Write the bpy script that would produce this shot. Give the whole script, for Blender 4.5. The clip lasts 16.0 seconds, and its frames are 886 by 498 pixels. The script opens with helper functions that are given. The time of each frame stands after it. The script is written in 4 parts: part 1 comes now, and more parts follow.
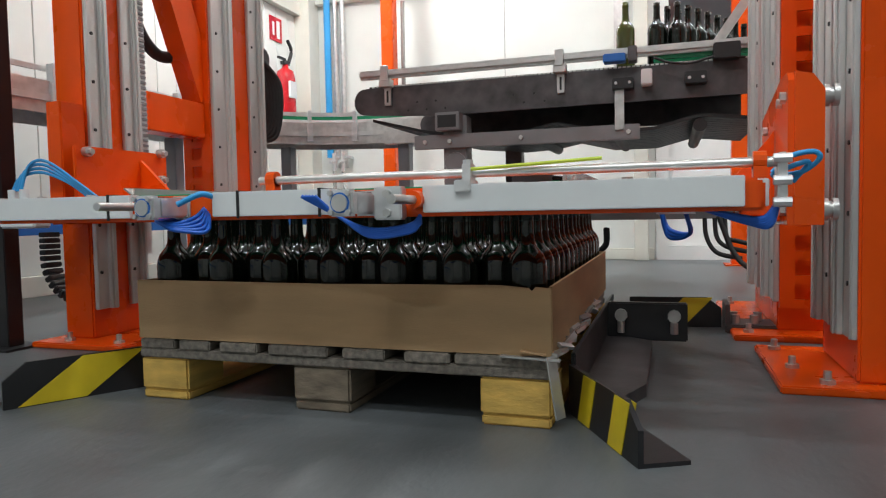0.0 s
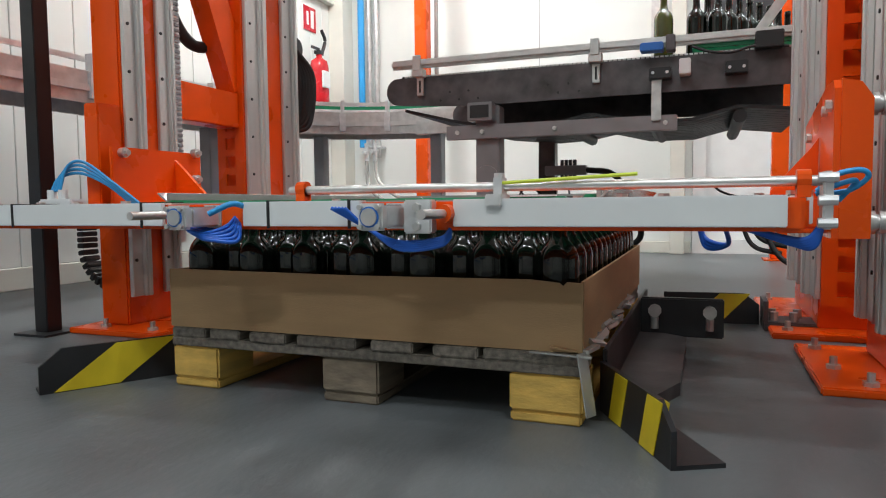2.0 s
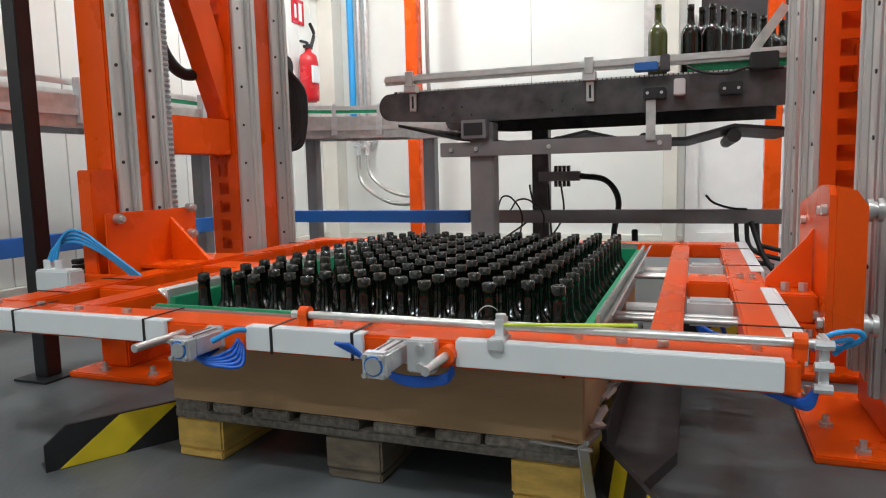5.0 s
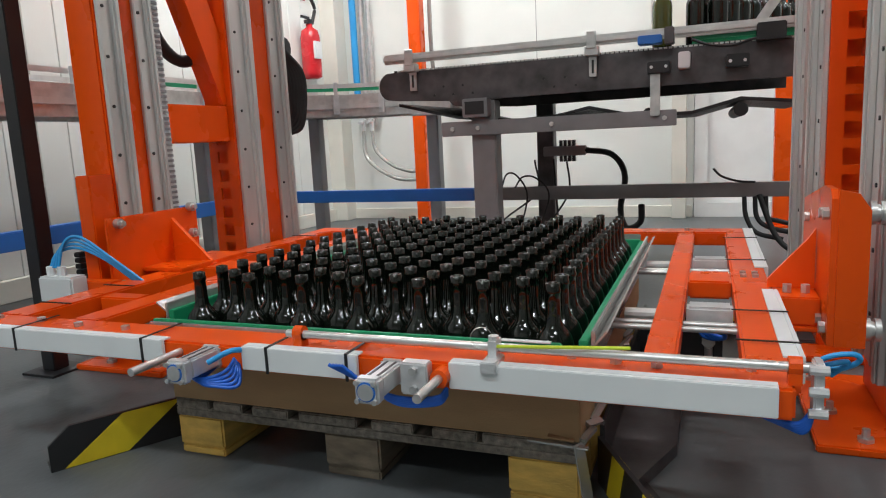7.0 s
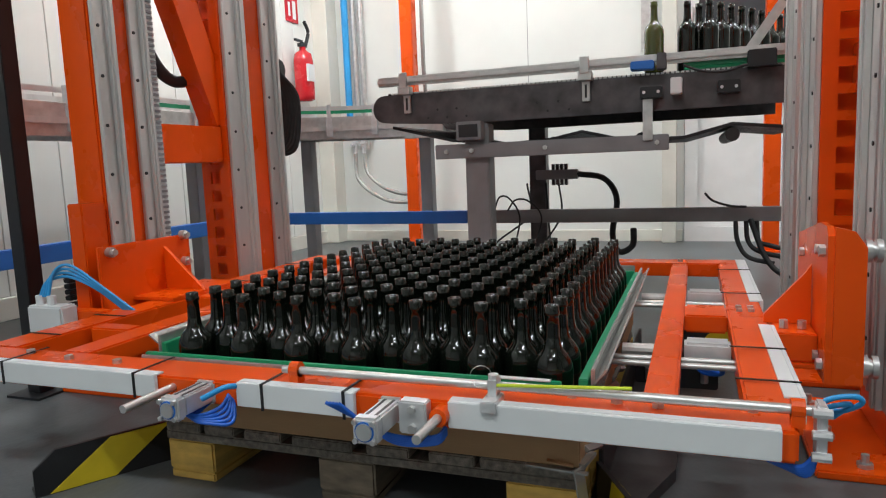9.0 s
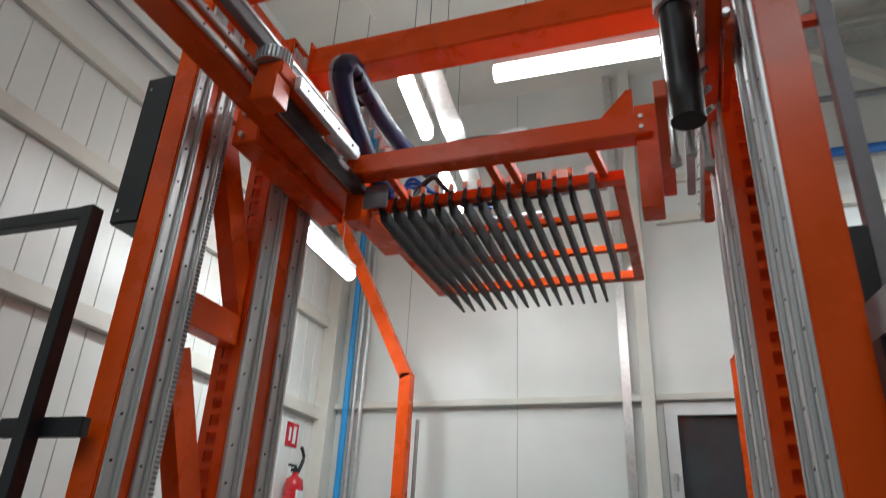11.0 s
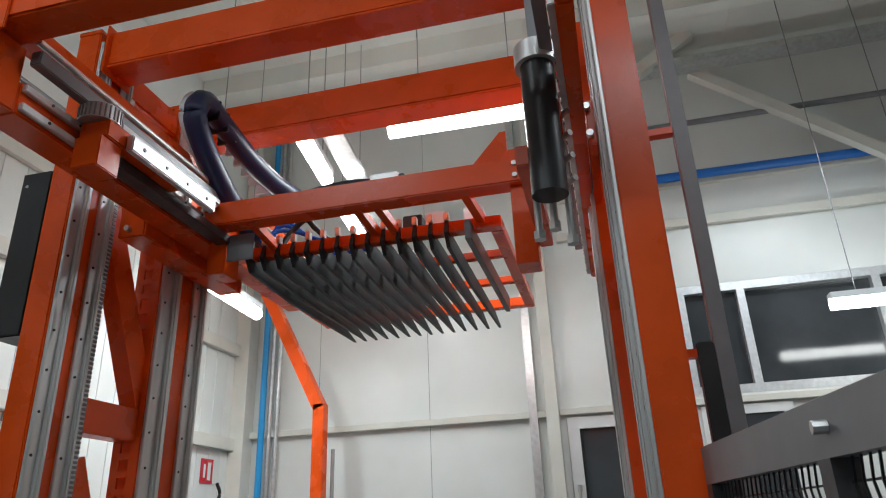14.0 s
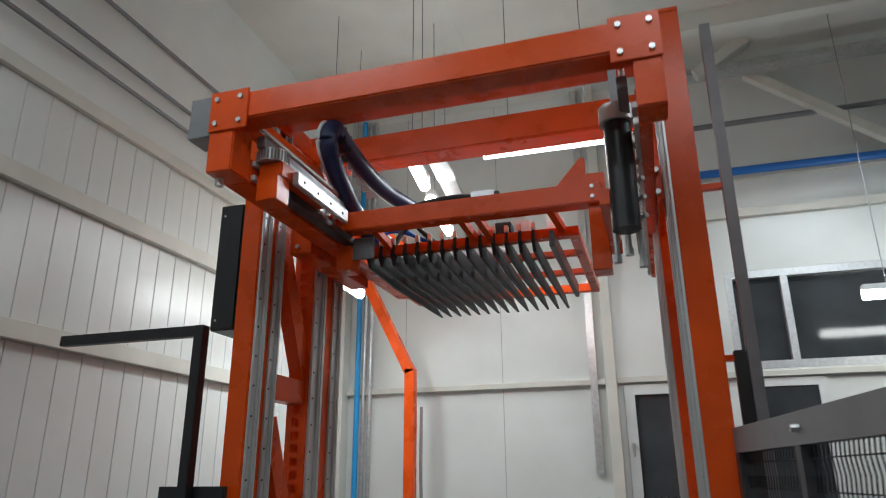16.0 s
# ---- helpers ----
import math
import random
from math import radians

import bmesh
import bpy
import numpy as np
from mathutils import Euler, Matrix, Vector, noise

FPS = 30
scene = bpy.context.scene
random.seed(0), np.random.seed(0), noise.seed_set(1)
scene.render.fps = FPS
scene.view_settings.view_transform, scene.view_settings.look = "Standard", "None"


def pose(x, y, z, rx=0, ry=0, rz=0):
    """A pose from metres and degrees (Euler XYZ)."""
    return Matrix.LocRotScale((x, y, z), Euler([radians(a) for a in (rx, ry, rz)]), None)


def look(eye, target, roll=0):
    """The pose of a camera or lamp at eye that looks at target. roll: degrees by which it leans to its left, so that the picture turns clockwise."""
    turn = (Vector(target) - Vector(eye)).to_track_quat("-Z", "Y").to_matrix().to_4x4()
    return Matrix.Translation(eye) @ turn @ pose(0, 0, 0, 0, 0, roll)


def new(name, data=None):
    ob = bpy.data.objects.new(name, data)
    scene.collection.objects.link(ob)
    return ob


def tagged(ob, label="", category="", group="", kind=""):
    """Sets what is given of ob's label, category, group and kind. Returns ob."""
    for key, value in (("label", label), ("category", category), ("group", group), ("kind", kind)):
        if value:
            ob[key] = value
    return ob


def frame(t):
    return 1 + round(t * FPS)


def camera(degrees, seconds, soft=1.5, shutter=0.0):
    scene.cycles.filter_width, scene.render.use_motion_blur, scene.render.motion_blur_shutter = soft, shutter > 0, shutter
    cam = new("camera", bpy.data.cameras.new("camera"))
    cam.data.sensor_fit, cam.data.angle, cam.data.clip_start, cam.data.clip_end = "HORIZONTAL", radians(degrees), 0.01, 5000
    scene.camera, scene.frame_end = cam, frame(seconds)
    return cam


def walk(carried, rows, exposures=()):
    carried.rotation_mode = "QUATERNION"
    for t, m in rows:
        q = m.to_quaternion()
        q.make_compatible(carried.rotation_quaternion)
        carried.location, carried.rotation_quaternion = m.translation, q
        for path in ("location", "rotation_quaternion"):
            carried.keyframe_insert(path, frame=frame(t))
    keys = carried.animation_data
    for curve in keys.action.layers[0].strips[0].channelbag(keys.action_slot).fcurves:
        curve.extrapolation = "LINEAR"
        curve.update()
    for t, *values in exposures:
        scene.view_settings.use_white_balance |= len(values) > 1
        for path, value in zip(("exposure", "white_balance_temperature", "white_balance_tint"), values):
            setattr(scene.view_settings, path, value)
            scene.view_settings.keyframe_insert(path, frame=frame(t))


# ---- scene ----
cam = camera(66.0, 16.0, soft=1.1, shutter=0.5)
PATH = [
    (0, (1.22, -1.329, 0.433), (0.591, 0.567, 0.329), -1.1),
    (0.5, (1.219, -1.327, 0.439), (0.549, 0.555, 0.327), -1.2),
    (1, (1.218, -1.321, 0.435), (0.523, 0.55, 0.321), -1.1),
    (1.5, (1.208, -1.304, 0.439), (0.501, 0.563, 0.313), -0.5),
    (2, (1.217, -1.309, 0.437), (0.501, 0.554, 0.306), -0.6),
    (2.5, (1.217, -1.311, 0.438), (0.5, 0.551, 0.3), -0.5),
    (3, (1.218, -1.308, 0.437), (0.5, 0.553, 0.296), -0.7),
    (3.5, (1.213, -1.307, 0.439), (0.499, 0.556, 0.296), -0.5),
    (4, (1.226, -1.299, 0.498), (0.526, 0.568, 0.341), -1.1),
    (4.5, (1.196, -1.304, 0.631), (0.507, 0.565, 0.441), -1.1),
    (7, (1.23, -1.26, 0.744), (0.506, 0.577, 0.428), -2.8),
    (7.5, (1.222, -1.256, 0.742), (0.508, 0.588, 0.445), -2.6),
    (8, (1.213, -1.257, 0.738), (0.507, 0.594, 0.461), -2.4),
    (8.5, (1.211, -1.257, 0.741), (0.511, 0.598, 0.479), -2.2),
    (9, (1.209, -1.257, 0.739), (0.514, 0.601, 0.489), -2.3),
    (9.5, (1.235, -1.262, 0.802), (0.529, 0.609, 0.864), -0.6),
    (9.8, (1.241, -1.304, 0.916), (0.539, 0.555, 1.141), 1.5),
    (10, (1.227, -1.29, 0.941), (0.508, 0.552, 1.237), 3.3),
    (10.2, (1.22, -1.327, 1.021), (0.5, 0.485, 1.468), 3.0),
    (12.3, (1.485, -1.591, 1.151), (0.9, 0.042, 2.147), 2.9),
    (12.5, (1.486, -1.623, 1.121), (0.909, 0.004, 2.131), 4.1),
    (13, (1.502, -1.613, 1.158), (0.973, 0.016, 2.191), 3.3),
    (13.5, (1.522, -1.677, 1.388), (0.923, -0.026, 2.344), 3.5),
    (14, (1.514, -1.711, 1.576), (1.098, 0.091, 2.337), -2.3),
    (14.5, (1.653, -1.872, 1.609), (1.13, -0.086, 2.344), -1.0),
    (15, (1.629, -2.08, 1.591), (1.103, -0.274, 2.271), 0.3),
    (15.5, (1.486, -2.42, 1.536), (0.892, -0.628, 2.194), -1.3),
    (16, (1.473, -2.775, 1.579), (0.91, -0.963, 2.213), -0.4),
]
walk(cam, [(t, look(e, g, r)) for t, e, g, r in PATH], [(0, 0.1, 6500, 10), (3.5, 0.2, 6500, 10), (7, 0.02, 6500, 10), (9, 0.0, 6500, 10), (9.5, 0.05, 6450, 10), (10, -0.84, 6350, 9), (12.5, -1.03, 6150, 7), (14.5, -0.95, 6150, 7), (16, -1.1, 6150, 7)])
FORK = [(0, 1.66), (9.5, 1.66), (10.2, 1.65), (12.5, 1.45), (13.5, 1.32), (14.7, 1.17), (15.8, 1.06), (16, 1.03)]

# ---- light: fluorescent hall ----
world = bpy.data.worlds.new("hall")
world.use_nodes = True
world.node_tree.nodes["Background"].inputs[0].default_value = (0.75, 0.82, 0.9, 1)
world.node_tree.nodes["Background"].inputs[1].default_value = 0.12
scene.world = world


def area(name, loc, sx, sy, watts):
    d = bpy.data.lights.new(name, "AREA")
    d.shape, d.size, d.size_y, d.energy, d.color = "RECTANGLE", sx, sy, watts, (0.95, 1.0, 1.02)
    o = new(name, d)
    o.location = loc
    return o


for lx, ly in ((-0.9, -2.4), (2.2, -2.6), (0.6, -4.6), (4.3, 0.8)):
    area("tube_light", (lx, ly, 5.2), 1.5, 0.25, 75)
area("tube_light", (0.86, 1.9, 3.89), 1.0, 0.12, 45)
area("tube_light", (-0.36, 2.7, 3.96), 0.12, 1.3, 34)
area("tube_light", (-1.3, 2.9, 3.28), 0.12, 1.0, 34)
area("tube_light", (3.2, 3.4, 4.6), 1.2, 0.15, 60)
for lx, ly, lz, w in ((0.86, 1.9, 4.09, 16), (-0.36, 2.7, 4.16, 16), (3.8, 4.0, 3.25, 8)):
    area("tube_light", (lx, ly, lz), 0.9, 0.1, w).rotation_euler = (math.pi, 0, 0)

# ---- materials ----


def mat(name, col, rough=0.5, metal=0.0, var=0.12, scale=6.0, bump=0.0, bscale=60.0, emit=0.0, stain=None, coat=0.0, stretch=(1, 1, 1), perobj=0.0):
    m = bpy.data.materials.new(name)
    m.use_nodes = True
    nt = m.node_tree
    b = nt.nodes["Principled BSDF"]
    b.inputs["Roughness"].default_value, b.inputs["Metallic"].default_value = rough, metal
    b.inputs["Coat Weight"].default_value = coat
    tc = nt.nodes.new("ShaderNodeTexCoord")
    mp = nt.nodes.new("ShaderNodeMapping")
    mp.inputs["Scale"].default_value = stretch
    nt.links.new(tc.outputs["Object"], mp.inputs[0])
    n1, n2 = nt.nodes.new("ShaderNodeTexNoise"), nt.nodes.new("ShaderNodeTexNoise")
    n1.inputs["Scale"].default_value, n2.inputs["Scale"].default_value = scale, bscale
    n1.inputs["Detail"].default_value = 5
    nt.links.new(mp.outputs[0], n1.inputs["Vector"]), nt.links.new(mp.outputs[0], n2.inputs["Vector"])
    ramp = nt.nodes.new("ShaderNodeMapRange")
    ramp.inputs[1].default_value, ramp.inputs[2].default_value = 0.3, 0.7
    nt.links.new(n1.outputs["Fac"], ramp.inputs[0])
    mix = nt.nodes.new("ShaderNodeMix")
    mix.data_type = "RGBA"
    dark = stain or tuple(c * (1 - var) for c in col)
    mix.inputs[6].default_value, mix.inputs[7].default_value = (*dark, 1), (*[min(1, c * (1 + var * 0.6)) for c in col], 1)
    nt.links.new(ramp.outputs[0], mix.inputs[0])
    out = mix.outputs[2]
    if perobj:
        oi, hs = nt.nodes.new("ShaderNodeObjectInfo"), nt.nodes.new("ShaderNodeHueSaturation")
        mr = nt.nodes.new("ShaderNodeMapRange")
        mr.inputs[3].default_value, mr.inputs[4].default_value = 1 - perobj, 1 + perobj
        nt.links.new(oi.outputs["Random"], mr.inputs[0]), nt.links.new(mr.outputs[0], hs.inputs["Value"])
        nt.links.new(out, hs.inputs["Color"])
        out = hs.outputs[0]
    nt.links.new(out, b.inputs["Base Color"])
    rr = nt.nodes.new("ShaderNodeMapRange")
    rr.inputs[3].default_value, rr.inputs[4].default_value = max(0.02, rough - 0.08), min(1, rough + 0.1)
    nt.links.new(n1.outputs["Fac"], rr.inputs[0]), nt.links.new(rr.outputs[0], b.inputs["Roughness"])
    if bump:
        bp = nt.nodes.new("ShaderNodeBump")
        bp.inputs["Strength"].default_value, bp.inputs["Distance"].default_value = bump, 0.004
        nt.links.new(n2.outputs["Fac"], bp.inputs["Height"]), nt.links.new(bp.outputs[0], b.inputs["Normal"])
    if emit:
        b.inputs["Emission Color"].default_value, b.inputs["Emission Strength"].default_value = (1, 0.98, 0.93, 1), emit
    return m


ORANGE = mat("orange_paint", (0.8, 0.086, 0.003), 0.27, var=0.12, scale=4, bump=0.05, bscale=150)
ORANGE.node_tree.nodes["Principled BSDF"].inputs["Specular IOR Level"].default_value = 0.3
STEEL = mat("brushed_steel", (0.62, 0.62, 0.61), 0.34, 0.75, var=0.15, scale=25)
RAIL = mat("rail_aluminium", (0.66, 0.66, 0.65), 0.4, 0.6, var=0.14, scale=14, stretch=(1, 1, 0.1))
ALU = mat("cast_aluminium", (0.7, 0.71, 0.72), 0.36, 0.6, var=0.12, scale=30, bump=0.1)
STRIP = mat("white_plastic", (0.72, 0.75, 0.76), 0.42, var=0.05, scale=5)
DARK = mat("dark_steel", (0.1, 0.094, 0.098), 0.45, 0.5, var=0.45, scale=11, bump=0.1)
GREYP = mat("grey_paint", (0.24, 0.24, 0.25), 0.45, 0.2, var=0.15, scale=7)
BLACK = mat("black_paint", (0.018, 0.018, 0.02), 0.4, var=0.3, scale=8, bump=0.05)
RUBBER = mat("black_rubber", (0.012, 0.012, 0.013), 0.55, var=0.2)
YELLOW = mat("yellow_paint", (0.72, 0.55, 0.02), 0.4, var=0.14, scale=12)
GREEN = mat("green_plastic", (0.01, 0.29, 0.13), 0.38, var=0.12, scale=8)
BLUE = mat("blue_hose", (0.015, 0.13, 0.62), 0.35, var=0.1)
CYAN = mat("light_blue_hose", (0.03, 0.33, 0.72), 0.35, var=0.1)
BLUEP = mat("blue_paint", (0.02, 0.16, 0.55), 0.4, var=0.1)
RED = mat("red_enamel", (0.55, 0.012, 0.02), 0.25, var=0.12, coat=0.4)
WALL = mat("white_sandwich_panel", (0.76, 0.78, 0.75), 0.3, var=0.07, scale=1.3, bump=0.03, bscale=8)
TRIM = mat("cream_steel_trim", (0.7, 0.69, 0.62), 0.45, var=0.1, scale=3)
ROOF = mat("ceiling_panel", (0.74, 0.74, 0.68), 0.55, var=0.1, scale=1.5)
FLOOR = mat("grey_resin_floor", (0.112, 0.124, 0.13), 0.4, var=0.38, scale=3.0, bump=0.22, bscale=55, stretch=(1, 0.6, 1))
CARD = mat("corrugated_cardboard", (0.42, 0.27, 0.14), 0.8, var=0.14, scale=4, bump=0.15, bscale=90, stretch=(1, 1, 5))
WOODG = mat("weathered_wood", (0.21, 0.185, 0.155), 0.8, var=0.5, scale=14, bump=0.5, bscale=70, stretch=(5, 0.6, 5), perobj=0.3)
WOODY = mat("fresh_pine", (0.66, 0.42, 0.1), 0.75, var=0.25, scale=16, bump=0.35, bscale=60, stretch=(1, 0.3, 2.5))
WOODM = mat("middle_pine", (0.2, 0.16, 0.115), 0.8, var=0.4, scale=16, bump=0.4, bscale=60, stretch=(1, 0.3, 2.5))
GLASS = mat("dark_green_glass", (0.004, 0.006, 0.004), 0.05, var=0.2)
NAVY = mat("navy_chain_plastic", (0.012, 0.02, 0.075), 0.4, var=0.25, scale=10)
OLIVE = mat("olive_glass", (0.07, 0.085, 0.012), 0.08, var=0.2, coat=0.5)
PANE = mat("dark_window_glass", (0.05, 0.055, 0.06), 0.06, var=0.3, scale=2)
LAMP = mat("lit_tube", (0.9, 0.9, 0.88), 0.4, emit=36.0, var=0.02)
WHITE = mat("white_paint", (0.78, 0.79, 0.78), 0.4, var=0.05)
CLEAR = mat("clear_plate", (0.5, 0.5, 0.48), 0.2, 0.5, var=0.15)

# ---- mesh helpers ----


def bx(bm, x0, x1, y0, y1, z0, z1, bev=0.0):
    r = bmesh.ops.create_cube(bm, size=1)
    m = Matrix.Translation(((x0 + x1) / 2, (y0 + y1) / 2, (z0 + z1) / 2)) @ Matrix.Diagonal((abs(x1 - x0), abs(y1 - y0), abs(z1 - z0), 1))
    bmesh.ops.transform(bm, matrix=m, verts=r["verts"])
    if bev:
        es = list({e for v in r["verts"] for e in v.link_edges})
        bmesh.ops.bevel(bm, geom=es, offset=bev, segments=2, affect="EDGES")
    return bm


def rod(bm, a, b, r, seg=12, r2=None):
    a, b = Vector(a), Vector(b)
    q = (b - a).to_track_quat("Z", "Y").to_matrix().to_4x4()
    m = Matrix.Translation((a + b) / 2) @ q
    bmesh.ops.create_cone(bm, cap_ends=True, segments=seg, radius1=r, radius2=r if r2 is None else r2, depth=(b - a).length, matrix=m)
    return bm


def beam(bm, a, b, w, h, roll=0.0):
    """A rectangular bar from a to b."""
    a, b = Vector(a), Vector(b)
    q = (b - a).to_track_quat("Y", "Z").to_matrix().to_4x4()
    m = Matrix.Translation((a + b) / 2) @ q @ pose(0, 0, 0, 0, roll, 0) @ Matrix.Diagonal((w, (b - a).length, h, 1))
    bmesh.ops.create_cube(bm, size=1, matrix=m)
    return bm


def hose(bm, pts, r, seg=8, sub=8):
    """A round hose along a smooth curve through pts."""
    P = [Vector(p) for p in pts]
    P = [2 * P[0] - P[1]] + P + [2 * P[-1] - P[-2]]
    path = []
    for i in range(1, len(P) - 2):
        for k in range(sub):
            t = k / sub
            a, b, c, d = P[i - 1:i + 3]
            path.append(0.5 * ((2 * b) + (c - a) * t + (2 * a - 5 * b + 4 * c - d) * t * t + (3 * b - a - 3 * c + d) * t ** 3))
    path.append(P[-2])
    rings = []
    for i, p in enumerate(path):
        d = (path[min(i + 1, len(path) - 1)] - path[max(i - 1, 0)]).normalized()
        q = d.to_track_quat("Z", "Y")
        rings.append([bm.verts.new(p + q @ Vector((r * math.cos(6.2832 * k / seg), r * math.sin(6.2832 * k / seg), 0))) for k in range(seg)])
    for u, v in zip(rings, rings[1:]):
        for k in range(seg):
            bm.faces.new((u[k], u[(k + 1) % seg], v[(k + 1) % seg], v[k]))
    return bm


def lathe(bm, prof, seg=16, origin=(0, 0, 0)):
    o = Vector(origin)
    rings = [[bm.verts.new(o + Vector((r * math.cos(6.28319 * k / seg), r * math.sin(6.28319 * k / seg), z))) for k in range(seg)] for r, z in prof]
    for u, v in zip(rings, rings[1:]):
        for k in range(seg):
            bm.faces.new((u[k], u[(k + 1) % seg], v[(k + 1) % seg], v[k]))
    bm.faces.new(rings[0][::-1])
    bm.faces.new(rings[-1])
    return bm


def slab(bm, outline, axis, lo, hi):
    """A flat plate: outline in two coordinates, thickness lo..hi along axis."""
    def put(u, v, w):
        return {"x": (w, u, v), "y": (u, w, v), "z": (u, v, w)}[axis]
    a = [bm.verts.new(put(u, v, lo)) for u, v in outline]
    b = [bm.verts.new(put(u, v, hi)) for u, v in outline]
    fs = [bm.faces.new(a), bm.faces.new(b[::-1])]
    n = len(a)
    for i in range(n):
        fs.append(bm.faces.new((a[i], b[i], b[(i + 1) % n], a[(i + 1) % n])))
    bmesh.ops.recalc_face_normals(bm, faces=fs)
    return bm


def mesh_of(name, bm, material, smooth=False, bev=0.0):
    if bev:
        bmesh.ops.bevel(bm, geom=list(bm.edges), offset=bev, segments=1, affect="EDGES", clamp_overlap=True)
    me = bpy.data.meshes.new(name)
    if smooth:
        for f in bm.faces:
            f.smooth = True
        for e in bm.edges:
            if len(e.link_faces) == 2 and e.calc_face_angle(0) > 0.6:
                e.smooth = False
    bm.to_mesh(me)
    bm.free()
    me.materials.append(material)
    return me


def part(name, bm, material, parent, label="", smooth=False, bev=0.0):
    o = new(name, mesh_of(name, bm, material, smooth, bev))
    o.parent = parent
    if label:
        o["label"] = label
    return o


def thing(name, label, category, group="", kind=""):
    return tagged(new(name), label, category, group, kind)


def solo(name, bm, material, label, category="", group="", kind="", smooth=False, bev=0.0):
    return tagged(new(name, mesh_of(name, bm, material, smooth, bev)), label, category, group, kind)


def B():
    return bmesh.new()


def piece(name, me, parent, loc, rot=0.0):
    o = new(name, me)
    o.parent = parent
    o.location = loc
    o.rotation_euler = (0, 0, rot)
    return o


# ---- the hall ----
XL, YB, ZC = -2.25, 4.85, 6.1
solo("floor", bx(B(), -2.6, 9, -8, 5.4, -0.2, 0), FLOOR, "dark grey resin-coated concrete factory floor, scuffed", "floor", kind="structure")
wl = solo("wall_west", bx(B(), XL - 0.2, XL - 0.02, -8, YB, 0, ZC), WALL, "white insulated panel wall with ribbed sheet", "wall", kind="structure")
wb = solo("wall_north", bx(B(), XL - 0.2, 1.11, YB, YB + 0.2, 0, ZC), WALL, "white insulated panel wall behind the conveyors", "wall", kind="structure")
bm = bx(B(), 1.11, 2.04, YB, YB + 0.2, 2.5, ZC)
bx(bm, 2.04, 2.26, YB, YB + 0.2, 0, ZC), bx(bm, 2.26, 9, YB, YB + 0.2, 0, 2.6), bx(bm, 2.26, 9, YB, YB + 0.2, 3.64, ZC)
solo("wall_north_east", bm, WALL, "white panel wall with a door and a window band", "wall", kind="structure")
solo("wall_east", bx(B(), 9, 9.2, -8, 5.4, 0, ZC), WALL, "white insulated panel wall", "wall", kind="structure")
solo("wall_south", bx(B(), -2.6, 9, -8.2, -8, 0, ZC), WALL, "white insulated panel wall", "wall", kind="structure")
bm = bx(B(), -2.6, 9.2, -8.2, 5.4, ZC, ZC + 0.2)
for i in range(11):
    bx(bm, -2.4 + i * 1.1, -2.39 + i * 1.1, -8, YB, ZC - 0.006, ZC)
for yy in (1.2, 3.6):
    bx(bm, XL, 9, yy, yy + 0.14, ZC - 0.22, ZC)
solo("ceiling", bm, ROOF, "pale ceiling panels on steel purlins", "ceiling", kind="structure")
# ribbed panels of the west wall
for band, (z0, z1) in enumerate(((0.12, 2.38), (2.5, 3.34), (3.46, 4.05))):
    me = mesh_of("panel", bx(B(), -0.0195, 0, 0.0025, 0.1975, 0, z1 - z0), WALL, bev=0.003)
    for k in range(32):
        piece("panel", me, wl, (XL, -1.48 + k * 0.2, z0))
for z0, z1, d in ((2.38, 2.5, 0.07), (3.34, 3.46, 0.06), (4.05, 4.15, 0.05)):
    solo("trim", bx(B(), XL, XL + d, -8, YB - 0.01, z0, z1), TRIM, "cream steel rail along the panel wall", "trim", kind="structure", bev=0.004)
solo("trim", bx(B(), XL + 0.165, 0.935, YB - 0.08, YB - 0.001, 2.505, 2.565), TRIM, "cream steel rail along the panel wall", "trim", kind="structure", bev=0.004)
solo("trim", bx(B(), 1.06, 9, YB - 0.06, YB - 0.001, 2.515, 2.575), TRIM, "cream steel rail along the panel wall", "trim", kind="structure", bev=0.004)
for z in (4.24, 4.68):
    solo("trim", bx(B(), 1.2, 9, YB - 0.06, YB, z, z + 0.09), TRIM, "cream steel rail along the panel wall", "trim", kind="structure", bev=0.004)
solo("column_post", bx(B(), XL, XL + 0.16, YB - 0.2, YB - 0.002, 0, ZC), TRIM, "cream steel corner post", "post", kind="structure", bev=0.005)
solo("column_post", bx(B(), 0.94, 1.055, YB - 0.14, YB - 0.002, 0, ZC), TRIM, "cream steel wall post", "post", kind="structure", bev=0.005)
seam = mesh_of("joint", bx(B(), 0, 0.004, -0.003, 0, 0.12, ZC), GREYP)
for sx in (-1.37, -0.2):
    piece("joint", seam, wb, (sx, YB, 0))
solo("baseboard", bx(B(), XL, 1.1, YB - 0.03, YB - 0.001, 0, 0.1), TRIM, "pale concrete plinth at the wall foot", "plinth", kind="structure", bev=0.004)
solo("baseboard", bx(B(), XL, XL + 0.04, -8, YB - 0.2, 0, 0.12), TRIM, "pale concrete plinth at the wall foot", "plinth", kind="structure", bev=0.004)
for j, z in enumerate((4.42, 4.6, 5.0)):
    solo("conduit", hose(B(), [(XL + 0.05, -7, z), (XL + 0.05, 0, z + 0.01), (XL + 0.05, 4.8, z)], 0.018), GREYP, "thin grey conduit along the wall", "conduit", kind="structure")
